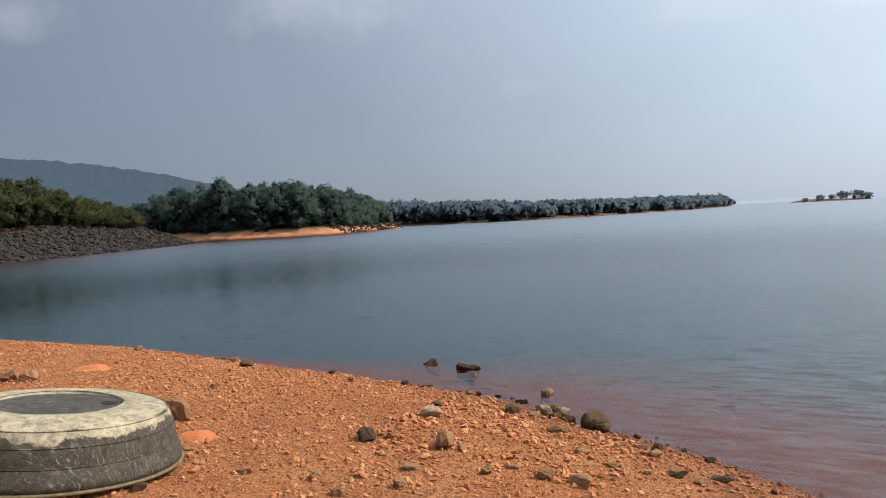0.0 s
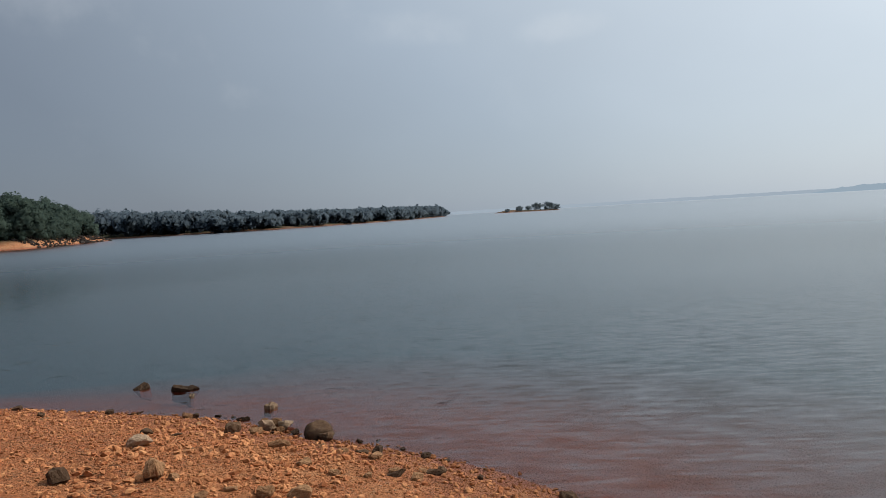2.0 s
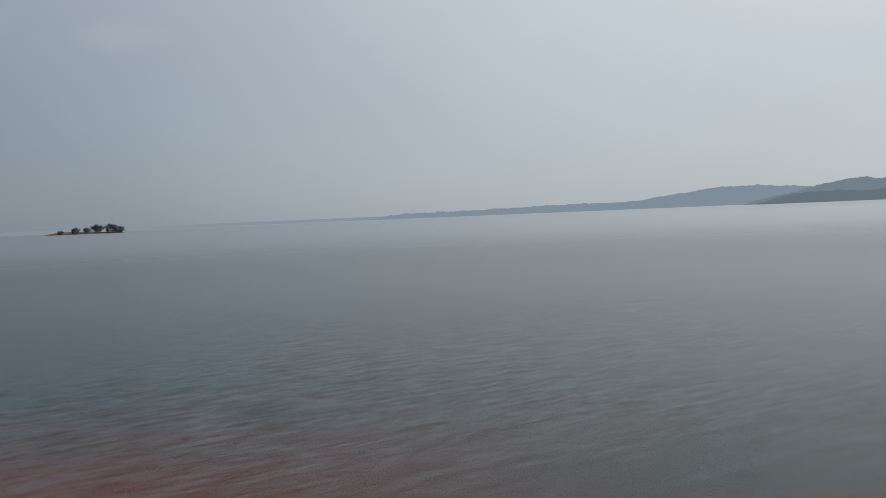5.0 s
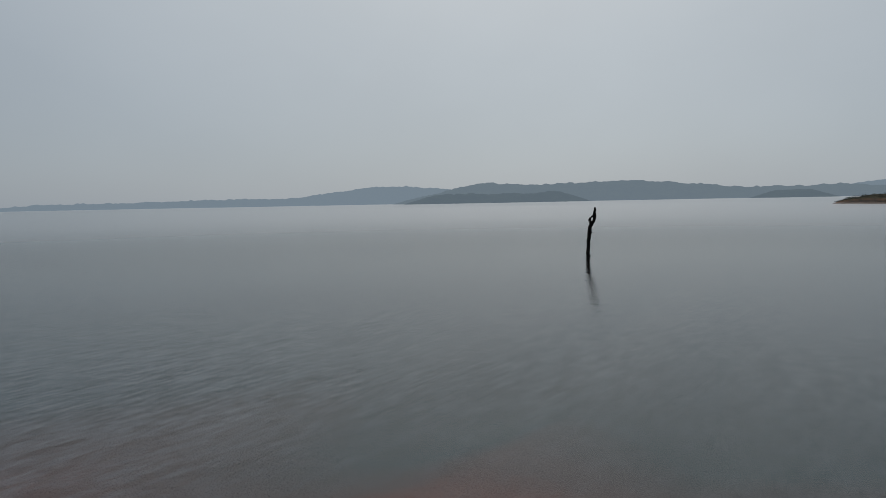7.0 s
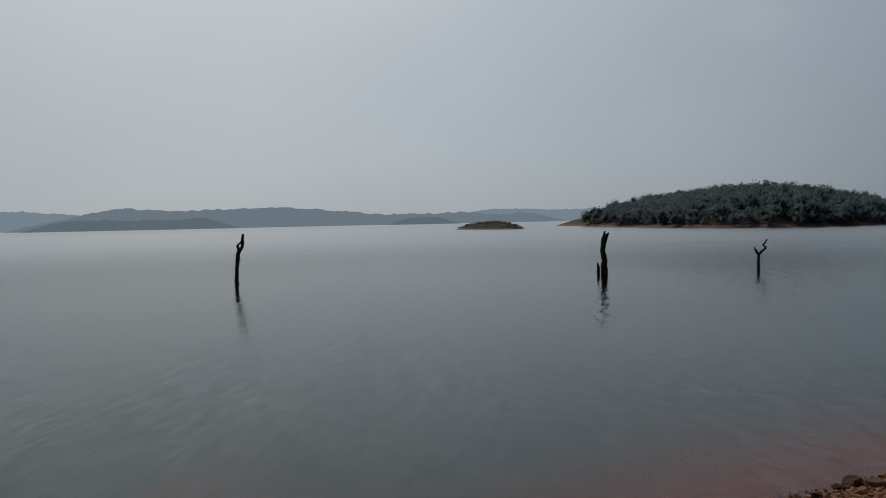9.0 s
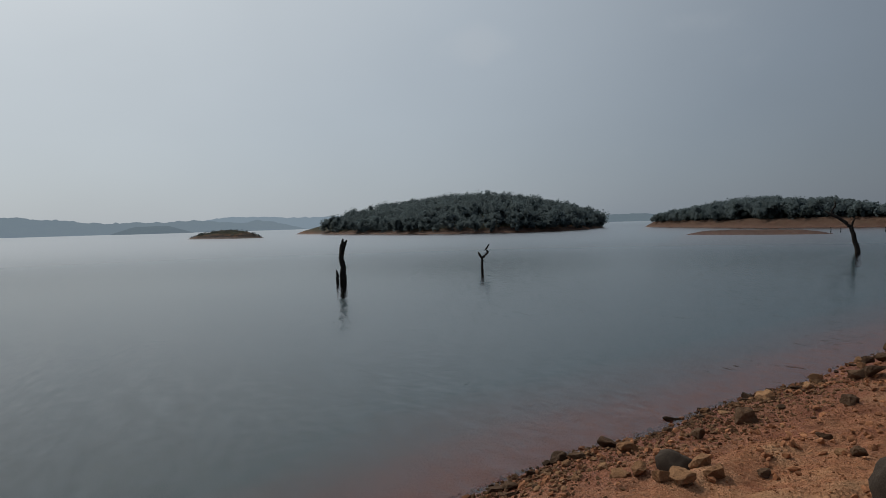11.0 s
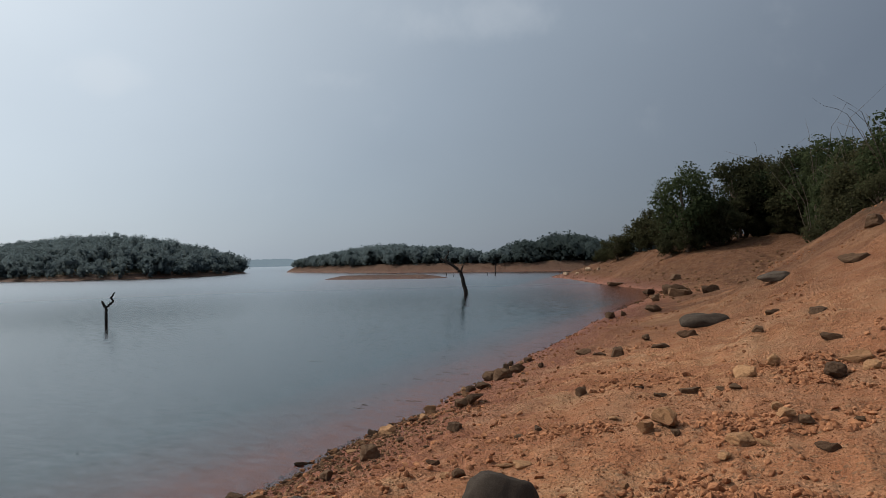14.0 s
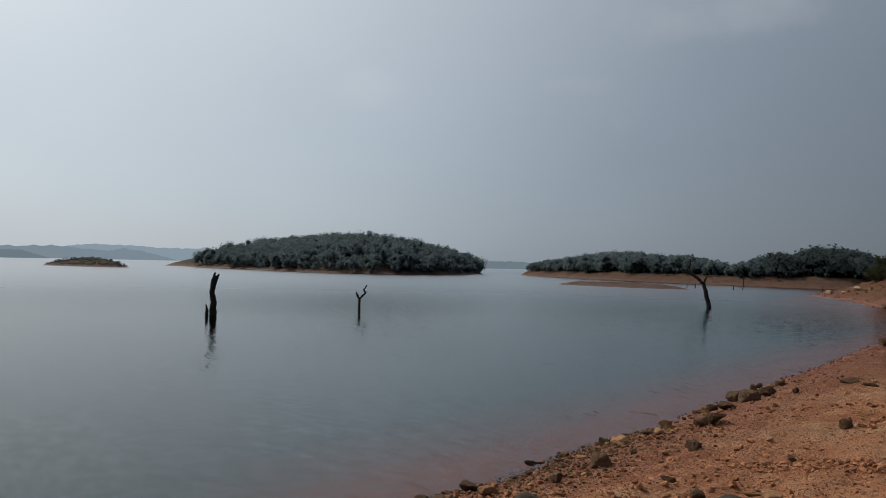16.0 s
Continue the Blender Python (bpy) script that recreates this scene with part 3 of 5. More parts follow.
def turns(n, rng, tilt=0.5):
    """Random rotation matrices: any heading, a limited tilt."""
    a, b, c = rng.uniform(0, 2 * np.pi, n), rng.normal(0, tilt, n), rng.normal(0, tilt, n)
    ca, sa, cb, sb, cc, sc = np.cos(a), np.sin(a), np.cos(b), np.sin(b), np.cos(c), np.sin(c)
    z, o = np.zeros(n), np.ones(n)
    rz = np.stack([ca, -sa, z, sa, ca, z, z, z, o], 1).reshape(n, 3, 3)
    rx = np.stack([o, z, z, z, cb, -sb, z, sb, cb], 1).reshape(n, 3, 3)
    ry = np.stack([cc, z, sc, z, o, z, -sc, z, cc], 1).reshape(n, 3, 3)
    return rz @ rx @ ry


def strewn(shapes, places, sizes, rng, tilt=0.5):
    """Many copies of a few shapes as one set of arrays. sizes: n x 3."""
    pick = rng.randint(0, len(shapes), len(places))
    rot = turns(len(places), rng, tilt)
    pieces = []
    for k, (v, f) in enumerate(shapes):
        ids = np.nonzero(pick == k)[0]
        if not len(ids):
            continue
        allv = np.einsum("nij,nvj->nvi", rot[ids], v[None] * sizes[ids][:, None, :]) + places[ids][:, None, :]
        allf = f[None] + (np.arange(len(ids)) * len(v))[:, None, None]
        pieces.append((allv.reshape(-1, 3), allf.reshape(-1, 3)))
    return joined(pieces)


def leaves(centres, spread, count, size, rng, squash=0.8):
    """Leaf blades round clump centres: one narrow diamond each."""
    n = len(centres) * count
    c = np.repeat(centres, count, axis=0)
    s = np.repeat(spread, count)
    out = rng.normal(0, 1, (n, 3))
    out /= np.linalg.norm(out, axis=1)[:, None]
    at = c + out * (s * rng.uniform(0.45, 1.08, n))[:, None] * np.array([1, 1, squash])
    nrm = out + rng.normal(0, 0.55, (n, 3)) + np.array([0, 0, 0.4])
    nrm /= np.linalg.norm(nrm, axis=1)[:, None]
    u = np.cross(nrm, rng.normal(0, 1, (n, 3)))
    u /= np.linalg.norm(u, axis=1)[:, None]
    w = np.cross(nrm, u)
    k = (size * rng.uniform(0.6, 1.4, n))[:, None]
    v = np.stack([at - u * k, at + w * k * 0.55, at + u * k, at - w * k * 0.55], 1).reshape(-1, 3)
    f = np.arange(n * 4).reshape(n, 4)
    return v, f


def crown_centres(rng, clumps, rx, rz, base):
    """Clump centres in an uneven crown: wider at the middle, gaps between."""
    d = rng.normal(0, 1, (clumps, 3))
    d /= np.linalg.norm(d, axis=1)[:, None]
    d *= (rng.uniform(0.25, 1.0, clumps) ** 0.5)[:, None]
    return np.stack([d[:, 0] * rx * 0.8, d[:, 1] * rx * 0.8, base + rz * (0.5 + 0.45 * d[:, 2])], 1)


# ---- the ground, one sheet to the horizon, and the water on it ----
def build_ground():
    inner = np.concatenate([[0.02, 0.5], 1.2 * 1.0125 ** np.arange(0, 348), 91.5 * 1.012 ** np.arange(0, 88), 262.0 * 1.035 ** np.arange(0, 84)])
    seen = np.arange(-192, 62, 0.48)
    ang = np.radians(np.concatenate([seen, np.arange(62, 168, 3.0)]))
    r, a = np.meshgrid(inner, ang, indexing="ij")
    x, y = -np.sin(a) * r, np.cos(a) * r - 0.4
    z, cover, rubble, clay, shaded_scarp = ground(x.ravel(), y.ravel())
    n, m = r.shape
    verts = np.stack([x.ravel(), y.ravel(), z], 1)
    i, j = np.meshgrid(np.arange(n - 1), np.arange(m), indexing="ij")
    i, j = i.ravel(), j.ravel()
    k = (j + 1) % m
    faces = np.stack([i * m + j, (i + 1) * m + j, (i + 1) * m + k, i * m + k], 1)
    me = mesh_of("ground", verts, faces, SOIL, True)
    for key, values in (("cover", cover), ("rubble", rubble), ("clay", clay), ("shaded_scarp", shaded_scarp)):
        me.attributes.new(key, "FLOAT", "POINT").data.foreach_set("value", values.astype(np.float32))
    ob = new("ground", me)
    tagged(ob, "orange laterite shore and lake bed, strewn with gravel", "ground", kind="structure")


build_ground()

ang = np.linspace(0, 2 * np.pi, 97)[:-1]
rings = np.array([4600.0])
wv = np.vstack([[[0, 0, 0]]] + [np.stack([np.cos(ang) * q, np.sin(ang) * q, 0 * ang], 1) for q in rings])
bm = bmesh.new()
bv = [bm.verts.new(v) for v in wv]
for s in range(96):
    t = (s + 1) % 96
    bm.faces.new((bv[0], bv[1 + s], bv[1 + t]))
    for q in range(len(rings) - 1):
        bm.faces.new((bv[1 + q * 96 + s], bv[1 + (q + 1) * 96 + s], bv[1 + (q + 1) * 96 + t], bv[1 + q * 96 + t]))
lake = new("water", bm_mesh("water", bm, WATER))
tagged(lake, "calm rippled lake water, reddish over the shallows", "water", kind="structure")


# ---- far ridges ----
def ridge(name, az0, az1, dist, depth, base, humps, rough, material, label, seed):
    """A wooded ridge on the far shore: a long rounded hill whose crest is a sum of swells. Angles clockwise from +y."""
    n, m = int((az1 - az0) * 10), 22
    az = np.radians(np.linspace(az0, az1, n))
    crest = np.full(n, float(base))
    for centre, width, h in humps:
        crest = crest + h * np.exp(-0.5 * ((np.degrees(az) - centre) / width) ** 2)
    ends = np.clip(np.minimum(np.degrees(az) - az0, az1 - np.degrees(az)) / min(2.5, 0.3 * (az1 - az0)), 0, 1)
    crest = crest * ends ** 0.7
    a, s = np.meshgrid(az, np.linspace(0, 1, m), indexing="ij")
    r = dist + depth * s
    x, y = np.sin(a) * r, np.cos(a) * r
    shape = np.sin(np.pi * np.clip(s, 0, 1)) ** 0.8
    z = -1.0 + crest[:, None] * shape + rough * (value_noise(x, y, 34.0, seed, 4) + 0.7 * value_noise(x, y, 11.0, seed + 7, 2)) * np.minimum(1, shape * 2.5) * ends[:, None]
    verts = np.stack([x.ravel(), y.ravel(), z.ravel()], 1)
    i, j = np.meshgrid(np.arange(n - 1), np.arange(m - 1), indexing="ij")
    i, j = i.ravel(), j.ravel()
    faces = np.stack([i * m + j, i * m + j + 1, (i + 1) * m + j + 1, (i + 1) * m + j], 1)
    ob = new(name, mesh_of(name, verts, faces, material, True))
    return tagged(ob, label, "hills", kind="structure")


# haze colour that the far ridges emit
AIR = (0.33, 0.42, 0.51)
FAR_HILL = haze_glow_material("far_hill_woods", (0.02, 0.032, 0.02), (0.055, 0.07, 0.035), AIR, 0.84)
MID_HILL = haze_glow_material("hill_woods", (0.02, 0.032, 0.02), (0.055, 0.07, 0.035), AIR, 0.66)
LEFT_HILL = haze_glow_material("blue_hill_woods", (0.014, 0.022, 0.016), (0.035, 0.045, 0.028), (0.088, 0.122, 0.178), 0.6)
LOW_WOODS = haze_glow_material("shore_woods", (0.02, 0.032, 0.02), (0.06, 0.078, 0.04), (0.27, 0.35, 0.43), 0.60)
FAINT = haze_glow_material("faint_shore_woods", (0.03, 0.045, 0.03), (0.06, 0.08, 0.045), (0.36, 0.43, 0.51), 0.88)

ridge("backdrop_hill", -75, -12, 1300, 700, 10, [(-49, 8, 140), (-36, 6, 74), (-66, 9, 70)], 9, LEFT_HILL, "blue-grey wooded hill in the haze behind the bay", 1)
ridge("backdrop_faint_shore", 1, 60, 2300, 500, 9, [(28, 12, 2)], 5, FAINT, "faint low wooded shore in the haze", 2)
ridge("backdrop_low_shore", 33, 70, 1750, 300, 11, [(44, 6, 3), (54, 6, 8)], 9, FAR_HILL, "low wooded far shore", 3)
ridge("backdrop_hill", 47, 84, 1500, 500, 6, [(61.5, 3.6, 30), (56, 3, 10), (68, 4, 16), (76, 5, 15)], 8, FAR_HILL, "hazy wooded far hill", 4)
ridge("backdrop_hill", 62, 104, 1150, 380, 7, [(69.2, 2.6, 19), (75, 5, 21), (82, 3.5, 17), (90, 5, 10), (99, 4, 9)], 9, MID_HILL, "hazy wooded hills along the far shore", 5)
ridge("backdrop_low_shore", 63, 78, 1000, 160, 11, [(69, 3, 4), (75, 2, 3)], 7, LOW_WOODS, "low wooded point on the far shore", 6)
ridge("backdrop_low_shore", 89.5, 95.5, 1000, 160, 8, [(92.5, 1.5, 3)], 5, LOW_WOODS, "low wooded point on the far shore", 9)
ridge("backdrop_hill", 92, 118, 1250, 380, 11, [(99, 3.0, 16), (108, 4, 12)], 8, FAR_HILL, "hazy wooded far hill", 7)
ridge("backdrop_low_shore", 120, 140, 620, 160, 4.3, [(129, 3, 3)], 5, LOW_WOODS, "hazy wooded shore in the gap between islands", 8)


# ---- woods: too many trees to count ----
bm = bmesh.new()
bmesh.ops.create_icosphere(bm, subdivisions=1, radius=1.0)
LUMP = arrays_of(bm)


def woodland(name, outline, count, tall, wide, clumps, blades, blade, material, label, seed, margin=3.0, far_side=None, low=0.7, tuft=0.18, above=0.3, crest=None, bumps=(0.42, 0.94), even=0.0):
    """Tree crowns standing close together on one stretch of land: clumps of small leaf sprays, shaded as round crowns."""
    rng = np.random.RandomState(seed)
    lo, hi = outline.min(axis=0), outline.max(axis=0)
    x, y = rng.uniform(lo[0], hi[0], count * 60), rng.uniform(lo[1], hi[1], count * 60)
    keep = inside_distance(x, y, outline) > margin
    if far_side:
        keep &= far_side(x, y)
    x, y = x[keep][:count * 3], y[keep][:count * 3]
    z = heights(x, y)
    x, y, z = x[z > above][:count], y[z > above][:count], z[z > above][:count]
    h = tall * rng.uniform(low, 1.2, len(x)) * (1 + 0.25 * value_noise(x, y, 18.0, seed, 2))
    if crest:
        # canopy line: heading from the beach, and how high the tree tops stand above eye level, in degrees
        heading = np.degrees(np.arctan2(-x, y))
        line = 2.5 + np.hypot(x, y) * np.tan(np.radians(np.interp(heading, *crest))) - z
        h = np.clip(line, 0.25 * tall, 1.35 * tall) * rng.uniform(low, 1.0, len(x)) * 1.13
    w = wide * rng.uniform(0.7, 1.3, len(x))
    n = len(x)
    # lobes of foliage over each crown: a rounded head, wider low down, with gaps between the lobes
    ways = rng.normal(0, 1, (n, clumps, 3))
    ways[:, :, 2] += 0.15
    ways /= np.linalg.norm(ways, axis=2)[:, :, None]
    half = np.stack([0.5 * w, 0.5 * w, 0.46 * h], 1)
    middle = np.stack([x, y, z + 0.50 * h], 1)
    reach = rng.uniform(*bumps, (n, clumps))
    centres = middle[:, None, :] + ways * half[:, None, :] * reach[:, :, None]
    lobe = tuft * 1.5 * np.minimum(w, 1.3 * h)[:, None] * rng.uniform(0.55, 1.25, (n, clumps))
    # the dense inside of every lobe
    bv, bf = LUMP
    n = n * clumps
    swell = lobe.reshape(-1, 1) * (0.66 - 0.22 * even) * rng.uniform(0.55, 1.25, (n, len(bv)))
    inside_v = centres.reshape(-1, 1, 3) + np.einsum("nij,vj->nvi", turns(n, rng, 1.0), bv) * swell[:, :, None]
    inside_n = inside_v - centres.reshape(-1, 1, 3)
    inside_n = inside_n / np.linalg.norm(inside_n, axis=2)[:, :, None] + 1.2 * ways.reshape(-1, 1, 3) + rng.normal(0, 0.35, inside_v.shape) + np.array([0, 0, 0.3])
    inside_f = (bf[None] + (np.arange(n) * len(bv))[:, None, None]).reshape(-1, 3)
    n = n * blades
    c, s = np.repeat(centres.reshape(-1, 3), blades, axis=0), np.repeat(lobe.ravel(), blades)
    outward = np.repeat(ways.reshape(-1, 3), blades, axis=0)
    out = rng.normal(0, 1, (n, 3)) + 0.7 * outward
    out /= np.linalg.norm(out, axis=1)[:, None]
    at = c + out * (s * rng.uniform(0.45, 1.10 - 0.15 * even, n))[:, None]
    # sprays lie about flat on their lobe
    face = out + rng.normal(0, 0.6, (n, 3))
    u = np.cross(face, rng.normal(0, 1, (n, 3)))
    u /= np.linalg.norm(u, axis=1)[:, None] + 1e-9
    q = np.cross(face, u)
    q /= np.linalg.norm(q, axis=1)[:, None] + 1e-9
    k = (blade * rng.uniform(0.6, 1.4, n))[:, None]
    v = np.stack([at - u * k, at + u * k + q * k * 0.2, at + q * k * 1.1], 1).reshape(-1, 3)
    nrm = 0.8 * outward + 0.6 * out + rng.normal(0, 0.28, (n, 3)) + np.array([0, 0, 0.12])
    nrm = np.concatenate([np.repeat(nrm, 3, axis=0), inside_n.reshape(-1, 3)])
    nrm /= np.linalg.norm(nrm, axis=1)[:, None] + 1e-9
    # far crowns: normals bent upward to flatten their shading, in place of haze
    nrm = nrm * (1 - even) + np.array([0, 0, even])
    nrm /= np.linalg.norm(nrm, axis=1)[:, None] + 1e-9
    v, f = joined([(v, np.arange(n * 3).reshape(n, 3)), (inside_v.reshape(-1, 3), inside_f)])
    me = mesh_of(name, v, f, material, True)
    me.normals_split_custom_set_from_vertices(nrm.astype(np.float32))
    return tagged(new(name, me), label, "woods", kind="stuff")


woodland("forest", FOREST, 430, 10.5, 6.0, 13, 48, 0.40, LEAF_FOREST_HAZED, "dense dark green forest above an eroded orange bank", 11, 5.0,
         lambda x, y: (inside_distance(x, y, FOREST) < 27) & (x > -215) & (y < 300), low=0.72,
         crest=([20.8, 21.7, 23.5, 26.2, 28.8, 31.1, 32.4, 33.4, 35.5, 37.7, 39.5], [1.2, 1.9, 2.5, 3.05, 3.5, 3.85, 3.6, 3.85, 3.45, 2.95, 2.3]), even=0.35)
woodland("shrubs", FOREST, 170, 3.4, 4.2, 7, 34, 0.36, LEAF_FOREST_HAZED, "dense green undergrowth along the forest's edge", 20, 4.0,
         lambda x, y: (inside_distance(x, y, FOREST) < 11) & (x > -215) & (y < 300), low=0.7, above=1.7, even=0.35)
woodland("shrubs", DAM, 300, 6.0, 4.0, 12, 34, 0.26, LEAF_SHRUB, "olive green shrubs and small trees above dark riprap", 12, 12.0,
         lambda x, y: (inside_distance(x, y, DAM) < 36) & (x > -125) & (y > 60), low=0.6,
         crest=([36, 39.6, 41.4, 43.6, 45.8, 48, 56], [0.8, 1.9, 2.15, 3.0, 3.95, 4.6, 5.4]))
woodland("forest", FARLAND, 760, 8.5, 13.0, 5, 40, 1.35, LEAF_FAR_HAZED, "low hazy forest on a long spit of land", 13, 2.0,
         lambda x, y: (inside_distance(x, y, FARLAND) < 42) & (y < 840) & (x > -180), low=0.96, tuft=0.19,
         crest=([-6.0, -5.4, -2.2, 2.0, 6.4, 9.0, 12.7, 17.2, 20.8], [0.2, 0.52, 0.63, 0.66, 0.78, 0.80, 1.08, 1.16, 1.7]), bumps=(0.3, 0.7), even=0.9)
woodland("forest", BIG, 620, 4.2, 4.9, 9, 44, 0.28, LEAF_ISLAND_HAZED, "dark forest covering a low island", 14, 0.5, lambda x, y: (x < 250 + 0.4 * y + 30) & (x < 246), above=0.22, low=0.82, tuft=0.20, bumps=(0.45, 0.86), even=0.75)
woodland("shrubs", BIG, 240, 2.2, 2.6, 7, 24, 0.22, LEAF_ISLAND_HAZED, "low dark bushes along an island's bank", 18, 0.3,
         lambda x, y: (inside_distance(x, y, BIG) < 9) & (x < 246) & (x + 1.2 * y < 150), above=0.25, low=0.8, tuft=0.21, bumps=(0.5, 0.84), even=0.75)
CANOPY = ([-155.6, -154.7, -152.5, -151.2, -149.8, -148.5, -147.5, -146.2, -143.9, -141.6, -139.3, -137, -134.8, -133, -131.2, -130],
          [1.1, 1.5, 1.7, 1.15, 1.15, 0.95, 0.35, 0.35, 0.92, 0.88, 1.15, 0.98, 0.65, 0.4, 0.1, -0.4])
woodland("forest", SHORE, 620, 3.2, 4.2, 8, 42, 0.26, LEAF_ISLAND_HAZED, "dark forest on the shore behind the sandbar", 15, 0.5,
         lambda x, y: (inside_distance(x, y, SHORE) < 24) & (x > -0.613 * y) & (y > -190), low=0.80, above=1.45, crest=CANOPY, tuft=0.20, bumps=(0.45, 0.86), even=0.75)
woodland("forest", SHORE, 460, 3.4, 4.3, 8, 42, 0.25, LEAF_POINT_HAZED, "darker forest on the nearer end of the shore", 17, 0.5,
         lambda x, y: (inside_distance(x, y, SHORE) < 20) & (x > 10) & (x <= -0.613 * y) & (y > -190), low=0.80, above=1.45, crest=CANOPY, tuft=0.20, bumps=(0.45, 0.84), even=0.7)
woodland("shrubs", SHORE, 300, 1.5, 3.0, 7, 24, 0.20, LEAF_POINT_HAZED, "low dark bushes along the foot of the shore woods", 19, 0.3,
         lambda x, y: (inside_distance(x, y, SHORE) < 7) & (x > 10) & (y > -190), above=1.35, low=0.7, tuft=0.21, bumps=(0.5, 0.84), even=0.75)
woodland("shrubs", MOUND, 240, 0.26, 1.3, 5, 12, 0.07, LEAF_POINT_HAZED, "low dark scrub on a small islet", 16, 1.0, above=0.3)


# ---- single trees ----
def tree_meshes(seed, tall, wide, clumps, blades, blade, leaf, trunks=1):
    """Trunk with limbs, and a leafy crown, both standing at the origin."""
    rng = np.random.RandomState(seed)
    base = tall * 0.05
    centres = crown_centres(rng, clumps, wide * 0.5, tall - base, base)
    spread = wide * 0.135 * rng.uniform(0.7, 1.35, clumps)
    stems = []
    for k in range(trunks):
        lean = rng.normal(0, 0.06 * tall, 2) * (1 + k)
        top = np.array([lean[0], lean[1], tall * 0.72])
        pts, rad = densify([(0.12 * k, 0.06 * k, -0.15), tuple(top * 0.35), tuple(top)], [0.028 * tall, 0.02 * tall, 0.006 * tall], 4, 0.012 * tall, rng)
        stems.append(tube(pts, rad, 7, 0.15, rng))
        for c in centres[k::max(2, trunks)][:14]:
            start = top * np.clip((c[2] / tall) * 0.6, 0.12, 0.9)
            mid = 0.5 * (start + c) + np.array([0, 0, 0.05 * tall])
            pts, rad = densify([tuple(start), tuple(mid), tuple(c)], [0.010 * tall, 0.006 * tall, 0.002 * tall], 2, 0.008 * tall, rng)
            stems.append(tube(pts, rad, 5, 0.1, rng))
    v, f = joined(stems)
    lv, lf = leaves(centres, spread, blades, blade, rng)
    return mesh_of("trunk", v, f, BARK, True), mesh_of("crown", lv, lf, leaf)


def plant_tree(meshes, x, y, turn, size, label, name="tree", sink=0.05):
    ob = thing(name, x, y, height(x, y) - sink, turn, label=label, category="bush" if name == "bush" else "tree", group="bushes on the bank" if name == "bush" else "trees of the far islet" if y > 100 else "trees on the bank")
    ob.scale = (size, size, size)
    part("trunk", meshes[0], ob)
    part("crown", meshes[1], ob)
    return ob


ROUND = tree_meshes(31, 6.8, 5.6, 66, 125, 0.115, LEAF_NEAR, 2)
BROAD = tree_meshes(32, 6.2, 5.4, 66, 120, 0.115, LEAF_OLIVE, 2)
TALLER = tree_meshes(33, 7.0, 4.6, 64, 120, 0.11, LEAF_NEAR, 1)
BUSH = tree_meshes(34, 2.8, 3.8, 34, 115, 0.097, LEAF_OLIVE, 3)

TREES = [
    (ROUND, 19.0, -59.6, 20, 1.14, "round leafy dark green tree on the red bank"),
    (BROAD, 16.2, -64.5, 140, 1.12, "broad bushy tree behind the eroded bank"),
    (TALLER, 13.2, -65.0, 60, 0.94, "tall olive tree in the thicket"),
    (BROAD, 11.2, -63.0, 250, 1.14, "broad bushy tree in the thicket"),
    (ROUND, 9.2, -61.5, 300, 1.14, "dense green tree on the slope"),
    (TALLER, 5.0, -39.0, 200, 0.74, "tall tree with a ragged crown on the slope"),
    (BROAD, 3.6, -35.0, 30, 0.74, "broad bushy tree on the slope"),
    (ROUND, 2.0, -33.0, 110, 0.70, "dense green tree on the slope"),
    (TALLER, 0.6, -31.5, 75, 0.72, "tall tree with a ragged crown on the slope"),
    (BROAD, 14.8, -68.0, 190, 1.15, "broad tree behind the thicket"),
    (TALLER, 6.6, -52.0, 230, 1.15, "tall tree behind the thicket"),
    (BROAD, 0.0, -42.0, 270, 1.0, "broad tree behind the thicket"),
    (ROUND, 16.0, -66.0, 330, 0.9, "dense green tree behind the bank"),
]
for meshes, x, y, turn, size, label in TREES:
    plant_tree(meshes, x, y, turn, size, label)
rng = np.random.RandomState(41)
for x, y, size in ((29.4, -69.6, 1.0), (27.2, -70.4, 1.2), (24.6, -68.0, 1.45), (31.5, -73, 0.75), (22.2, -65.8, 1.3), (18.4, -63.6, 0.9), (18.6, -58.6, 0.85), (20.2, -59.0, 0.75), (16.6, -61.0, 1.35), (15.0, -65.6, 0.9),
                   (12.2, -64.6, 0.95), (5.4, -37.2, 0.8), (4.0, -33.4, 0.7), (2.7, -30.6, 0.65), (1.5, -29.4, 0.7), (34.0, -76.0, 0.6), (10.4, -62.6, 0.9), (12.9, -63.6, 0.7), (14.4, -64.6, 0.7), (11.4, -62.4, 0.7), (9.0, -60.5, 0.8), (12.0, -67.0, 1.2), (14.5, -69.0, 1.2), (10.0, -66.5, 1.2), (0.3, -28.5, 0.7), (8.0, -58.6, 0.9), (7.2, -57.0, 0.8)):
    plant_tree(BUSH, x, y, rng.uniform(0, 360), size, "dusty olive bush on the red bank", "bush")


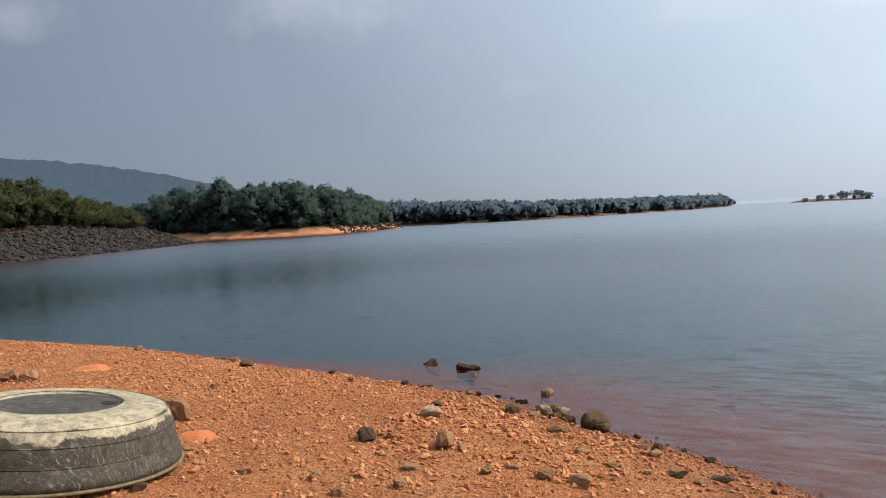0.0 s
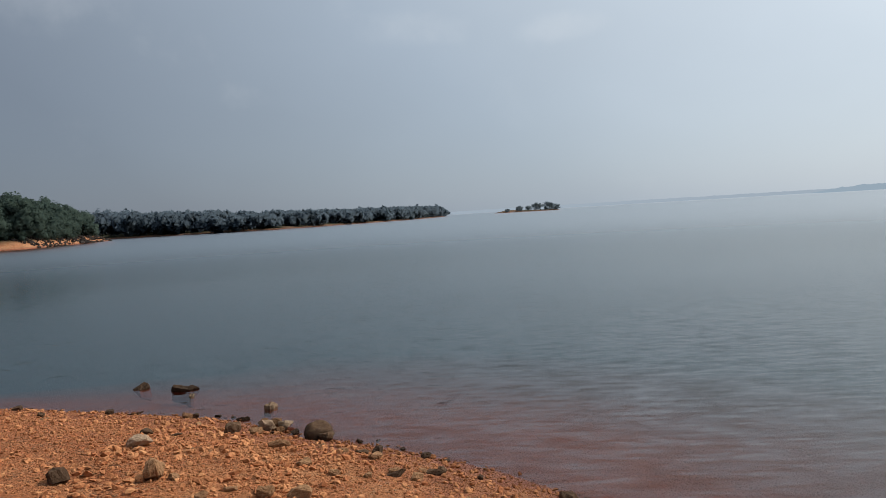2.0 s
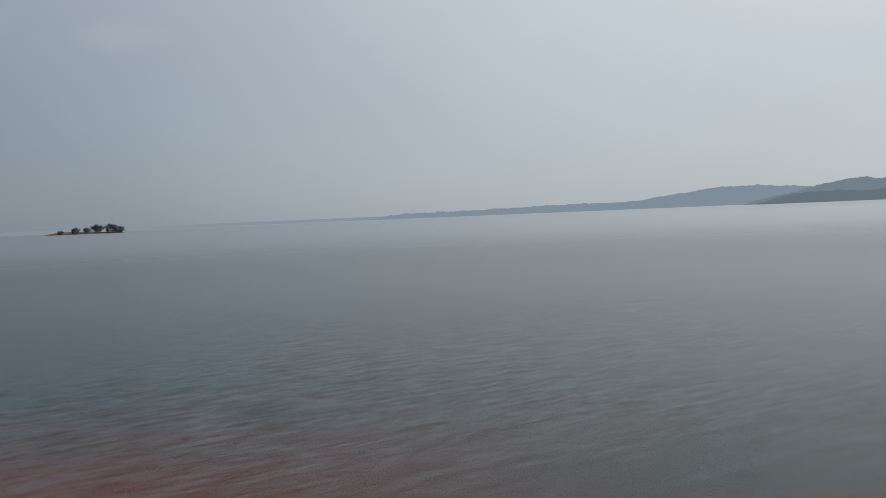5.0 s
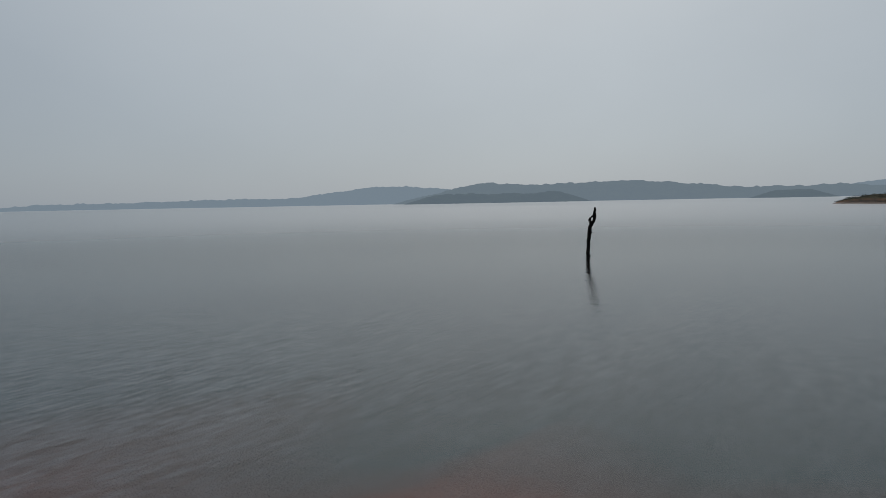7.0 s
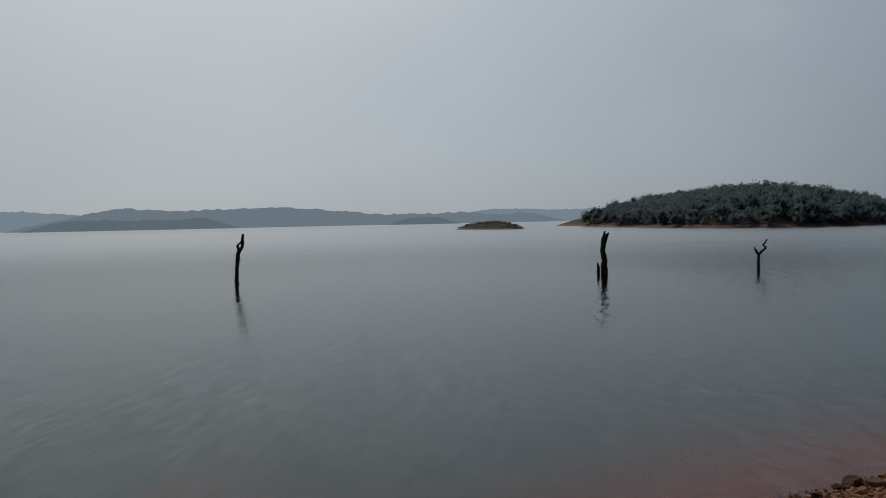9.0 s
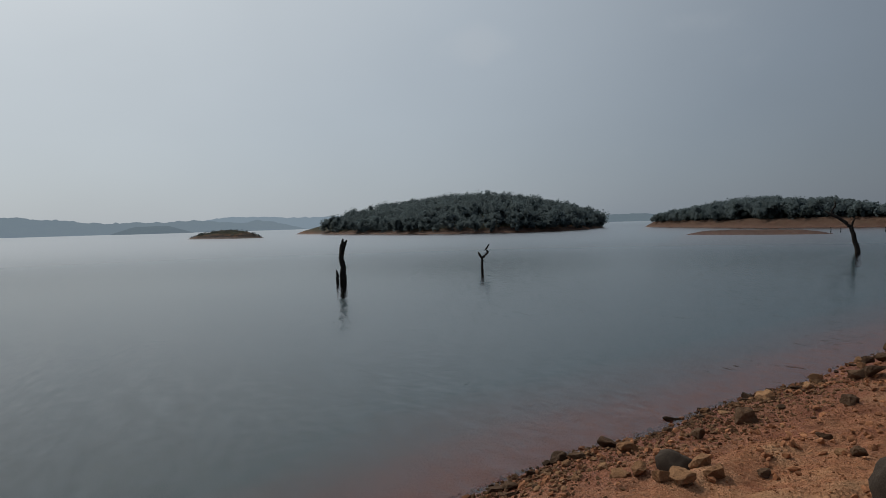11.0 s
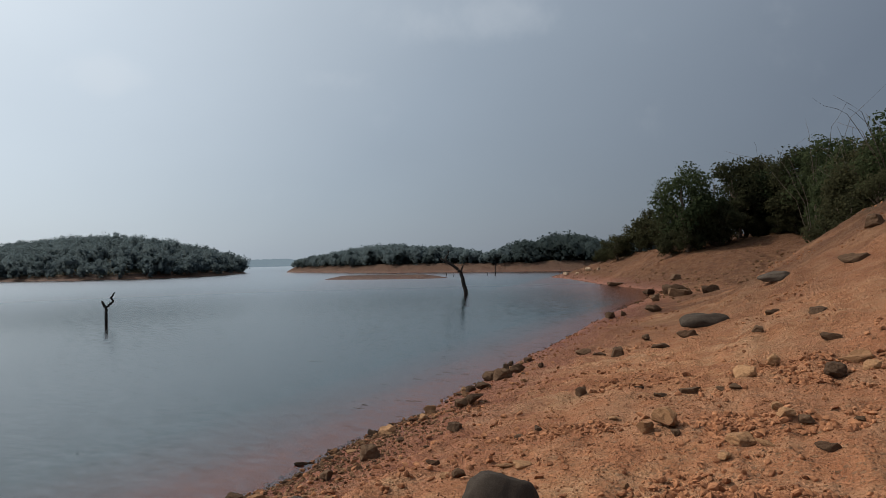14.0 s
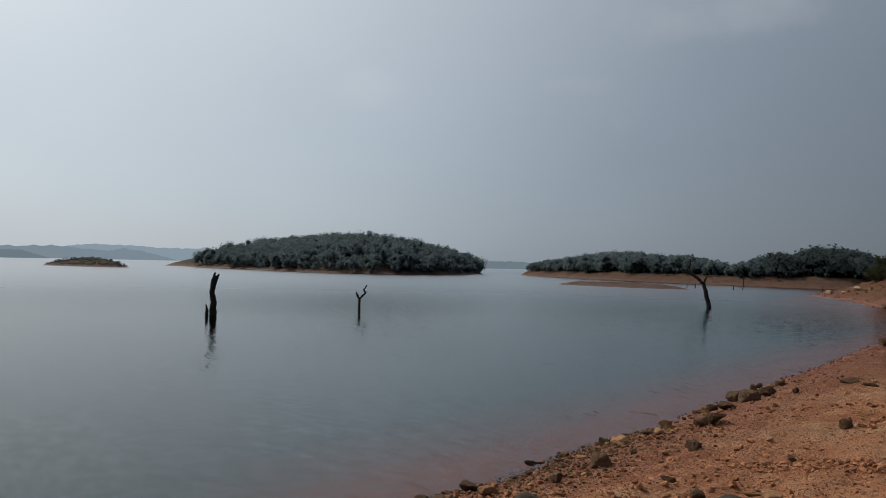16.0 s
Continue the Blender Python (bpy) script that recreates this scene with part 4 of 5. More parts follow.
def bare_shrub(x, y, tall, seed):
    """A spray of long leafless arching stems above the thicket."""
    rng = np.random.RandomState(seed)
    ob = thing("bare_shrub", x, y, height(x, y) - 0.05, 0, label="leafless shrub with long thin arching twigs", category="shrub", group="leafless shrubs")
    for _ in range(11):
        a, lean, h = rng.uniform(0, 2 * math.pi), rng.uniform(0.15, 0.6), tall * rng.uniform(0.7, 1.1)
        dx, dy = math.cos(a) * lean * h, math.sin(a) * lean * h
        pts, rad = densify([(0, 0, 0), (dx * 0.25, dy * 0.25, h * 0.5), (dx * 0.7, dy * 0.7, h * 0.85), (dx * 1.25, dy * 1.25, h * 0.97)], [0.02, 0.014, 0.009, 0.004], 3, 0.03, rng)
        v, f = tube(pts, rad, 5, 0.1, rng)
        part("stem", mesh_of("stem", v, f, BARK, True), ob)


bare_shrub(7.3, -46.0, 8.2, 81)
bare_shrub(14.6, -66.5, 7.8, 84)
bare_shrub(4.2, -36.5, 5.4, 82)
bare_shrub(2.4, -32.0, 4.6, 83)

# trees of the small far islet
ISLET_TREE = tree_meshes(35, 8.5, 14.0, 34, 40, 0.5, LEAF_ISLET_HAZED, 1)
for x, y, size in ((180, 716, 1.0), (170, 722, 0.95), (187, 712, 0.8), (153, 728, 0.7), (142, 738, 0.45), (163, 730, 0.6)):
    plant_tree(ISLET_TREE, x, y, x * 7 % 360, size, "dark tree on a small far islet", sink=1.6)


# ---- drowned dead trees standing in the water ----
def dead_tree(x, y, facing, stems, label, seed):
    """stems: (name, points as across, deep, up, then radii). facing: degrees, the way across runs."""
    rng = np.random.RandomState(seed)
    ob = thing("dead_tree", x, y, 0, facing, label=label, category="dead tree", group="drowned dead trees")
    for name, points, radii in stems:
        pts, rad = densify(points, radii, 4, 0.012, rng)
        v, f = tube(pts, rad, 9, 0.16, rng)
        part(name, mesh_of(name, v, f, DEADWOOD, True), ob)
    return ob


dead_tree(31.45, 6.42, -78.3, [
    ("trunk", [(-0.01, 0, -0.8), (0, 0, 0), (-0.03, 0, 0.22), (0.03, 0.02, 0.84), (0.07, 0, 1.22), (0.15, 0, 1.45)], [0.095, 0.09, 0.085, 0.082, 0.085, 0.09]),
    ("knob", [(0.06, 0, 1.0), (0.14, -0.02, 1.03), (0.17, -0.02, 1.06)], [0.06, 0.05, 0.02]),
    ("fork", [(0.13, 0, 1.42), (0.07, 0, 1.58), (0.11, 0, 1.70), (0.22, 0, 1.80)], [0.075, 0.06, 0.05, 0.045]),
    ("fork", [(0.15, 0.02, 1.42), (0.25, 0.03, 1.60), (0.29, 0.02, 1.78), (0.27, 0, 1.92), (0.31, 0, 2.14)], [0.075, 0.07, 0.075, 0.06, 0.045])],
    "black leaning dead trunk with a looped top, standing in the lake", 51)
dead_tree(31.74, -9.91, -107.0, [
    ("trunk", [(0.0, 0, -0.8), (0, 0, 0), (0.02, 0, 0.6), (-0.05, 0, 1.05), (0.02, 0, 1.6)], [0.18, 0.16, 0.135, 0.115, 0.13]),
    ("fork", [(0.0, 0, 1.55), (0.03, 0, 1.75), (0.06, 0, 1.93)], [0.10, 0.07, 0.03]),
    ("fork", [(0.05, 0, 1.55), (0.15, 0, 1.72), (0.24, 0, 1.86)], [0.10, 0.07, 0.025])],
    "thick black dead trunk with a notched top, standing in the lake", 52)
dead_tree(31.62, -9.62, -107.0, [
    ("trunk", [(0, 0, -0.8), (0, 0, 0), (0.0, 0, 0.25), (-0.05, 0, 0.52)], [0.08, 0.075, 0.07, 0.02])],
    "short pointed black stump beside a thicker dead trunk", 53)
dead_tree(32.91, -17.8, -118.4, [
    ("trunk", [(0, 0, -0.8), (0, 0, 0), (-0.01, 0, 0.4), (-0.02, 0, 0.68)], [0.08, 0.072, 0.062, 0.064]),
    ("branch", [(-0.02, 0, 0.64), (-0.15, 0, 0.80), (-0.17, 0.02, 0.96)], [0.07, 0.06, 0.035]),
    ("branch", [(0.0, 0, 0.64), (0.15, 0, 0.78), (0.30, 0, 0.90), (0.29, 0, 1.0), (0.18, 0.02, 1.06), (0.37, 0, 1.35)], [0.066, 0.06, 0.058, 0.05, 0.045, 0.03])],
    "small black forked dead tree, standing in the lake", 54)
dead_tree(29.05, -41.85, -145.2, [
    ("trunk", [(0.03, 0, -0.9), (0, 0, 0), (-0.16, 0, 0.72), (-0.35, 0, 1.58)], [0.18, 0.155, 0.135, 0.125]),
    ("branch", [(-0.33, 0, 1.5), (-0.27, 0, 1.82), (-0.14, 0, 2.08)], [0.08, 0.06, 0.025]),
    ("branch", [(-0.35, 0, 1.54), (-0.66, 0, 1.86), (-1.20, 0, 2.25), (-1.75, 0, 2.58)], [0.125, 0.11, 0.095, 0.05]),
    ("branch", [(-1.36, 0, 2.35), (-1.38, 0.02, 2.6), (-1.18, 0, 2.95), (-1.22, 0, 3.22)], [0.06, 0.05, 0.045, 0.02])],
    "black leaning dead tree with long crooked branches, standing in the lake", 55)
for x, y, h in ((60.3, -81.5, 0.7), (59.2, -81.8, 0.6), (55.0, -84.0, 0.6), (54.0, -84.6, 2.0), (44.5, -86.0, 0.9)):
    dead_tree(x, y, -143, [("trunk", [(0, 0, -0.8), (0, 0, 0), (0.08, 0, h * 0.5), (0.02, 0, h)], [0.07, 0.06, 0.045, 0.025])],
              "thin dark dead stake standing in shallow water", int(h * 40))


# ---- the upturned round boat ----
def lathe(profile, steps=96):
    verts, faces = [], []
    for r, z in profile:
        for s in range(steps):
            a = 2 * math.pi * s / steps
            verts.append((r * math.cos(a), r * math.sin(a), z))
    for i in range(len(profile) - 1):
        for s in range(steps):
            t = (s + 1) % steps
            faces.append((i * steps + s, i * steps + t, (i + 1) * steps + t, (i + 1) * steps + s))
    return np.array(verts), np.array(faces)


def hull_material(name, white, tar, bare, marks):
    """Chalky cream gelcoat worn through to black tar; white is the height above which paint has stayed."""
    k = Mat(name, 0.75, 0.25)
    o = k.coords("Object")
    sep = k.node("ShaderNodeSeparateXYZ")
    k.link(o, sep.inputs[0])
    n1, n2, n4 = k.noise(o, 3.0, 6, 0.7), k.noise(o, 14, 7, 0.8), k.noise(o, 70, 4, 0.7)
    # scuffs: thin drawn-out streaks, two ways
    s1 = k.ramp(k.noise(k.coords("Object", (2, 30, 6)), 3.0, 5, 0.75), [(0.55, 0.0), (0.64, 1.0)])
    s2 = k.ramp(k.noise(k.coords("Object", (34, 3, 40)), 1.6, 5, 0.75), [(0.57, 0.0), (0.66, 1.0)])
    scuff = k.math("MULTIPLY", k.math("MAXIMUM", s1, s2), k.ramp(n1, [(0.35, 0.3), (0.6, 1.0)]))
    edge = k.math("ADD", k.math("ADD", k.math("MULTIPLY", sep.outputs["Z"], 14.0), k.math("MULTIPLY", k.noise(o, 1.5, 2), 3.0)), k.math("ADD", k.math("MULTIPLY", n1, 2.0), k.math("MULTIPLY", n2, 2.2)))
    paint = k.ramp(k.math("SUBTRACT", edge, white), [(0.42, 0.0), (0.60, 1.0)])
    dark = k.ramp(n2, [(0.32, tar), (0.7, bare)])
    light = k.ramp(n1, [(0.3, (0.32, 0.26, 0.165)), (0.7, (0.54, 0.455, 0.305))])
    light = k.mix(k.ramp(n2, [(0.45, 0.0), (0.60, 0.85)]), light, (0.15, 0.135, 0.11))
    light = k.mix(k.math("MULTIPLY", s2, 0.3), light, (0.12, 0.11, 0.09))
    light = k.mix(k.ramp(n4, [(0.53, 0.0), (0.66, 0.6)]), light, (0.13, 0.115, 0.095))
    col = k.mix(paint, k.mix(k.math("MULTIPLY", scuff, marks), dark, (0.42, 0.39, 0.32)), light)
    return k.done(col, k.bump(k.math("ADD", n2, n4), 0.45, 0.008))


HULL = hull_material("worn_hull", 8.0, (0.026, 0.021, 0.016), (0.090, 0.072, 0.052), 0.42)
PANEL = hull_material("scratched_dark_panel", 11.0, (0.020, 0.018, 0.016), (0.085, 0.076, 0.070), 0.5)
TAR = hull_material("black_tar_patch", 30.0, (0.010, 0.009, 0.008), (0.030, 0.026, 0.022), 0.1)
LIP = hull_material("worn_rim", 6.0, (0.060, 0.042, 0.022), (0.22, 0.16, 0.080), 0.3)
EDGE = hull_material("worn_strake", 8.6, (0.018, 0.014, 0.011), (0.062, 0.050, 0.037), 0.45)
BX, BY = -4.48, 3.98
boat = thing("coracle", BX, BY, height(BX, BY) - 0.03, 25, label="weathered round fibreglass coracle lying upside down on gravel", category="boat")
boat.matrix_basis = pose(BX, BY, height(BX, BY) + 0.03) @ Matrix.Rotation(radians(8.0), 4, (-0.72, 0.69, 0)) @ pose(0, 0, 0, 0, 0, 25) @ Matrix.Diagonal((0.972, 0.972, 0.99, 1))
for name, label, profile in (
        ("side_band", "scuffed black side of the hull", [(0.90, 0.0), (0.940, 0.02), (0.934, 0.06), (0.912, 0.11), (0.887, 0.160)]),
        ("middle_band", "scuffed black side of the hull", [(0.885, 0.156), (0.876, 0.20), (0.866, 0.25), (0.853, 0.288)]),
        ("shoulder", "worn cream and black shoulder of the hull", [(0.853, 0.284), (0.842, 0.315), (0.825, 0.352), (0.808, 0.380), (0.800, 0.390)]),
        ("top_ring", "worn cream ring round the base", [(0.802, 0.388), (0.75, 0.404), (0.66, 0.420), (0.54, 0.430), (0.485, 0.431), (0.470, 0.426), (0.462, 0.408)])):
    v, f = lathe(profile)
    part(name, mesh_of(name, v, f, HULL, True), boat, label)
v, f = lathe([(0.468, 0.408), (0.40, 0.408), (0.2, 0.409), (0.004, 0.410)])
part("base_panel", mesh_of("base_panel", v, f, PANEL, True), boat, "scratched dark grey recessed base panel")
for r, z in ((0.887, 0.158), (0.853, 0.286), (0.804, 0.390), (0.478, 0.426)):
    v, f = lathe([(r - 0.010, z - 0.010), (r + 0.005, z - 0.006), (r + 0.006, z), (r + 0.001, z + 0.004), (r - 0.012, z + 0.006)])
    part("ridge", mesh_of("ridge", v, f, EDGE, True), boat, "raised strake round the hull")
v, f = lathe([(0.90, -0.015), (0.952, -0.008), (0.960, 0.002), (0.953, 0.012), (0.92, 0.016)])
part("rim", mesh_of("rim", v, f, LIP, True), boat, "thin worn rim")
v, f = lathe([(0.07, 0.400), (0.066, 0.413), (0.05, 0.415), (0.004, 0.415)], 24)
plug = part("drain_patch", mesh_of("drain_patch", v, f, TAR, True), boat, "round dark patch on the panel")
plug.matrix_basis = pose(0.345, 0.13, 0)


# ---- low mounds of bare red clay on the gravel ----
CLAY = Mat("red_clay", 0.95, 0.15)
CLAY_W = CLAY.coords("World")
CLAY = CLAY.done(CLAY.ramp(CLAY.noise(CLAY_W, 9.0, 5, 0.65), [(0.3, (0.43, 0.128, 0.050)), (0.7, (0.55, 0.195, 0.082))]), CLAY.bump(CLAY.noise(CLAY_W, 40.0, 5, 0.7), 0.6, 0.02))


def clay_mound(x, y, wide, tall, seed):
    """A smooth heap of washed red earth, thinning out into the gravel."""
    rng = np.random.RandomState(seed)
    verts, faces, rings, steps = [(x, y, height(x, y) + tall)], [], 7, 28
    lobes = 1 + 0.22 * np.sin(np.arange(steps) * 2 * np.pi / steps * 2 + rng.uniform(0, 6)) + rng.normal(0, 0.05, steps)
    for r in range(1, rings + 1):
        f = r / rings
        for k in range(steps):
            a = 2 * math.pi * k / steps
            px, py = x + math.cos(a) * wide * 0.5 * f * lobes[k], y + math.sin(a) * wide * 0.5 * f * lobes[k]
            verts.append((px, py, height(px, py) + tall * (math.cos(f * math.pi) * 0.5 + 0.5) - 0.03 * f ** 4))
    for k in range(steps):
        n = (k + 1) % steps
        faces.append((0, 1 + k, 1 + n, 1 + n))
        for r in range(rings - 1):
            p, q = 1 + r * steps, 1 + (r + 1) * steps
            faces.append((p + k, q + k, q + n, p + n))
    tri = [f[:3] for f in faces] + [(f[0], f[2], f[3]) for f in faces if f[2] != f[3]]
    ob = new("clay_mound", mesh_of("clay_mound", np.array(verts), np.array(tri), CLAY, True))
    return tagged(ob, "low smooth mound of bare red clay on gravel", "earth mound", group="mounds of red clay")


for x, y, wide, tall, seed in ((-7.77, 7.94, 0.75, 0.05, 1), (-4.08, 5.22, 0.5, 0.03, 2)):
    clay_mound(x, y, wide, tall, seed)


# ---- rocks that can be told apart ----
def rock_mesh(seed, material, kind):
    """kind: broken (sharp faces), slab (flat), round (worn smooth)."""
    rng = np.random.RandomState(seed)
    if kind in ("round", "long"):
        bm = bmesh.new()
        bmesh.ops.create_icosphere(bm, subdivisions=4, radius=1.0)
        off = Vector(rng.uniform(-50, 50, 3))
        faces = [(Vector(rng.normal(0, 1, 3)).normalized(), rng.uniform(0.80, 0.97)) for _ in range(4)] + [(Vector((0.1, 0.15, 1)).normalized(), 0.78)]
        for q in bm.verts:
            for way, far in faces:
                if q.co.dot(way) > far:
                    q.co *= far / q.co.dot(way)
            q.co *= 1 + (0.28 if kind == "long" else 0.15) * noise.noise(q.co * 1.2 + off) + 0.06 * noise.noise(q.co * 4.0 + off) + 0.025 * noise.noise(q.co * 11.0 + off)
            q.co.z = max(q.co.z * 0.78, -0.42)
        return bm_mesh("rock", bm, material, True)
    bm = stone_shape(seed, 20 if kind == "broken" else 16, 0.72 if kind == "broken" else 0.38)
    bmesh.ops.dissolve_limit(bm, angle_limit=radians(14), verts=bm.verts, edges=bm.edges)
    bmesh.ops.bevel(bm, geom=list(bm.edges), offset=0.07, segments=2, profile=0.6, affect="EDGES", clamp_overlap=True)
    bmesh.ops.triangulate(bm, faces=bm.faces)
    bmesh.ops.subdivide_edges(bm, edges=[e for e in bm.edges if e.calc_length() > 0.4], cuts=1)
    bmesh.ops.triangulate(bm, faces=bm.faces)
    bmesh.ops.subdivide_edges(bm, edges=[e for e in bm.edges if e.calc_length() > 0.22], cuts=1)
    bmesh.ops.triangulate(bm, faces=bm.faces)
    off = Vector(rng.uniform(-50, 50, 3))
    for q in bm.verts:
        q.co += q.co.normalized() * (0.16 * noise.noise(q.co * 1.6 + off) + 0.08 * noise.noise(q.co * 4.5 + off) + 0.035 * noise.noise(q.co * 11 + off))
    return bm_mesh("rock", bm, material)


SHAPES = {}
for kind in ("broken", "slab", "round", "long"):
    for tone, material in (("tan", TAN_ROCK), ("dark", DARK_ROCK), ("pale", PALE_ROCK)):
        SHAPES[kind, tone] = [rock_mesh(100 + 7 * s + len(kind) + len(tone), {"dark": BOULDER, "tan": DARK_ROCK}.get(tone, material) if kind in ("round", "long") else material, kind) for s in range(4)]
WORDS = {"tan": "tan laterite", "dark": "dark brown", "pale": "pale whitish", "broken": "angular rock", "slab": "flat rock slab", "round": "rounded boulder", "long": "long worn boulder"}


def rock(x, y, size, kind, tone, rng, where, squat=1.0):
    """One rock resting on the ground; size is its width in metres."""
    half = size / 2
    ob = new("rock", SHAPES[kind, tone][rng.randint(4)])
    tall, reach = half * squat * {"slab": 0.7, "long": 0.42}.get(kind, 1.0), {"broken": 0.72, "slab": 0.38, "round": 0.60, "long": 0.60}[kind]
    base = height(x, y)
    if base < -0.04:
        # standing in the water: from the bed to well above the surface
        top = {"broken": 0.36, "slab": 0.30, "round": 0.5, "long": 0.3}[kind] * size
        half *= 1.3
        tall, centre = (top - base + 0.03) / 2 / reach, (top + base - 0.03) / 2
    else:
        centre = base + {"broken": 0.42, "slab": 0.16, "round": 0.30, "long": 0.26}[kind] * tall
    ob.matrix_basis = pose(x, y, centre, rng.normal(0, 6), rng.normal(0, 6), math.degrees(math.atan2(y, x)) + 90 + rng.normal(0, 15) if kind in ("slab", "long") else rng.uniform(0, 360)) @ Matrix.Diagonal((half, half * (rng.uniform(0.45, 0.7) if kind in ("slab", "long") else rng.uniform(0.7, 1.0)), tall, 1))
    return tagged(ob, f"{WORDS[tone]} {WORDS[kind]} {where}", "rock", group="rocks " + where)


BEACH_ROCKS = [
    (-4.62, 5.62, 0.31, 'broken', 'tan', 1.2), (-7.71, 6.79, 0.26, 'broken', 'tan', 1.0), (-7.99, 6.78, 0.28, 'broken', 'tan', 1.0), (-2.6, 5.58, 0.21, 'broken', 'dark', 0.95),
    (-1.86, 5.55, 0.24, 'broken', 'tan', 1.25), (-2.34, 6.67, 0.26, 'broken', 'pale', 0.8), (-1.85, 6.52, 0.13, 'slab', 'tan', 1.0), (-1.96, 4.89, 0.2, 'slab', 'tan', 1.2),
    (-2.57, 4.47, 0.16, 'broken', 'tan', 0.9), (-3.1, 4.35, 0.19, 'slab', 'dark', 1.0), (-0.92, 5.08, 0.16, 'broken', 'tan', 1.0), (-0.66, 5.04, 0.21, 'broken', 'tan', 0.8),
    (-0.74, 6.12, 0.15, 'broken', 'tan', 0.8), (-1.88, 4.41, 0.14, 'broken', 'tan', 0.9), (-3.52, 3.73, 0.13, 'broken', 'dark', 0.8), (-2.42, 5.68, 0.12, 'slab', 'tan', 1.0),
    (-1.07, 6.88, 0.24, 'slab', 'tan', 1.6), (-0.18, 5.74, 0.12, 'broken', 'tan', 0.8), (-0.11, 6.39, 0.14, 'broken', 'tan', 0.8), (-2.21, 4.13, 0.14, 'broken', 'tan', 0.8),
    (-1.36, 4.95, 0.12, 'broken', 'tan', 0.8), (-1.21, 5.21, 0.14, 'slab', 'tan', 1.3), (0.05, 5.91, 0.13, 'broken', 'tan', 0.8), (-1.69, 5.53, 0.13, 'broken', 'tan', 0.7),
    (-0.46, 5.83, 0.12, 'broken', 'tan', 0.8), (-5.25, 7.16, 0.11, 'broken', 'tan', 1.0), (0.24, 5.79, 0.13, 'broken', 'tan', 0.8), (-3.88, 4.75, 0.14, 'slab', 'tan', 1.0),
    (0.49, 6.11, 0.11, 'broken', 'dark', 0.8),
]

WATERLINE_ROCKS = [
    (-3.82, 11.46, 0.24, 'broken', 'dark', 0.9), (-3.07, 11.12, 0.35, 'slab', 'dark', 1.4), (-2.87, 10.61, 0.13, 'broken', 'pale', 1.0), (-1.54, 9.53, 0.19, 'broken', 'pale', 0.9),
    (-0.77, 7.92, 0.36, 'round', 'tan', 1.1), (-1.41, 8.4, 0.28, 'broken', 'pale', 0.8), (-1.22, 8.51, 0.25, 'broken', 'pale', 0.9), (-1.36, 8.7, 0.2, 'broken', 'tan', 1.0),
    (-1.52, 8.68, 0.17, 'broken', 'tan', 0.9), (-1.28, 8.33, 0.18, 'broken', 'tan', 0.8), (-1.48, 7.99, 0.18, 'broken', 'tan', 0.8), (-1.81, 9.05, 0.21, 'slab', 'dark', 1.4),
    (-1.07, 8.24, 0.14, 'broken', 'dark', 0.8), (-0.31, 7.63, 0.11, 'broken', 'dark', 0.8), (-0.09, 7.71, 0.08, 'broken', 'dark', 0.8), (-2.21, 9.32, 0.13, 'broken', 'dark', 0.7),
    (-0.84, 8.09, 0.16, 'broken', 'tan', 0.7), (0.17, 7.29, 0.09, 'broken', 'dark', 0.7), (-2.0, 9.24, 0.11, 'broken', 'dark', 0.8), (0.59, 6.72, 0.08, 'broken', 'dark', 0.7),
    (-0.67, 7.09, 0.1, 'broken', 'tan', 0.7), (-0.43, 6.77, 0.12, 'broken', 'tan', 0.8),
]

SHORE_ROCKS = [
    (4.71, -4.65, 0.33, 'round', 'dark', 1.1), (4.48, -4.68, 0.23, 'broken', 'tan', 0.9), (4.31, -4.16, 0.2, 'broken', 'tan', 0.8), (4.2, -4.25, 0.23, 'broken', 'tan', 0.7),
    (4.19, -4.54, 0.22, 'broken', 'tan', 0.8), (4.79, -4.32, 0.18, 'broken', 'tan', 0.8), (4.88, -4.21, 0.16, 'broken', 'tan', 0.7), (5.25, -4.31, 0.13, 'broken', 'tan', 0.7),
    (5.88, -6.77, 0.3, 'broken', 'dark', 1.0), (4.07, -4.94, 0.13, 'broken', 'dark', 0.7), (3.81, -5.67, 0.13, 'broken', 'dark', 1.1), (4.48, -6.18, 0.17, 'slab', 'dark', 1.2),
    (3.43, -6.1, 0.24, 'slab', 'tan', 1.2), (4.01, -7.39, 0.17, 'broken', 'dark', 0.7), (7.45, -12.22, 0.45, 'broken', 'dark', 0.8), (7.46, -12.74, 0.33, 'broken', 'dark', 1.0),
    (6.19, -9.4, 0.33, 'broken', 'dark', 0.8), (7.06, -10.9, 0.25, 'broken', 'dark', 1.0), (6.89, -8.8, 0.21, 'slab', 'dark', 1.4), (6.11, -4.42, 0.17, 'broken', 'dark', 0.8),
    (6.89, -6.65, 0.29, 'slab', 'dark', 1.0), (6.21, -4.35, 0.12, 'broken', 'dark', 0.8), (6.75, -6.96, 0.2, 'slab', 'tan', 1.2), (5.97, -4.67, 0.13, 'broken', 'tan', 0.7),
    (6.45, -7.0, 0.18, 'slab', 'tan', 1.0), (2.68, -4.58, 0.50, 'round', 'dark', 1.45),
]

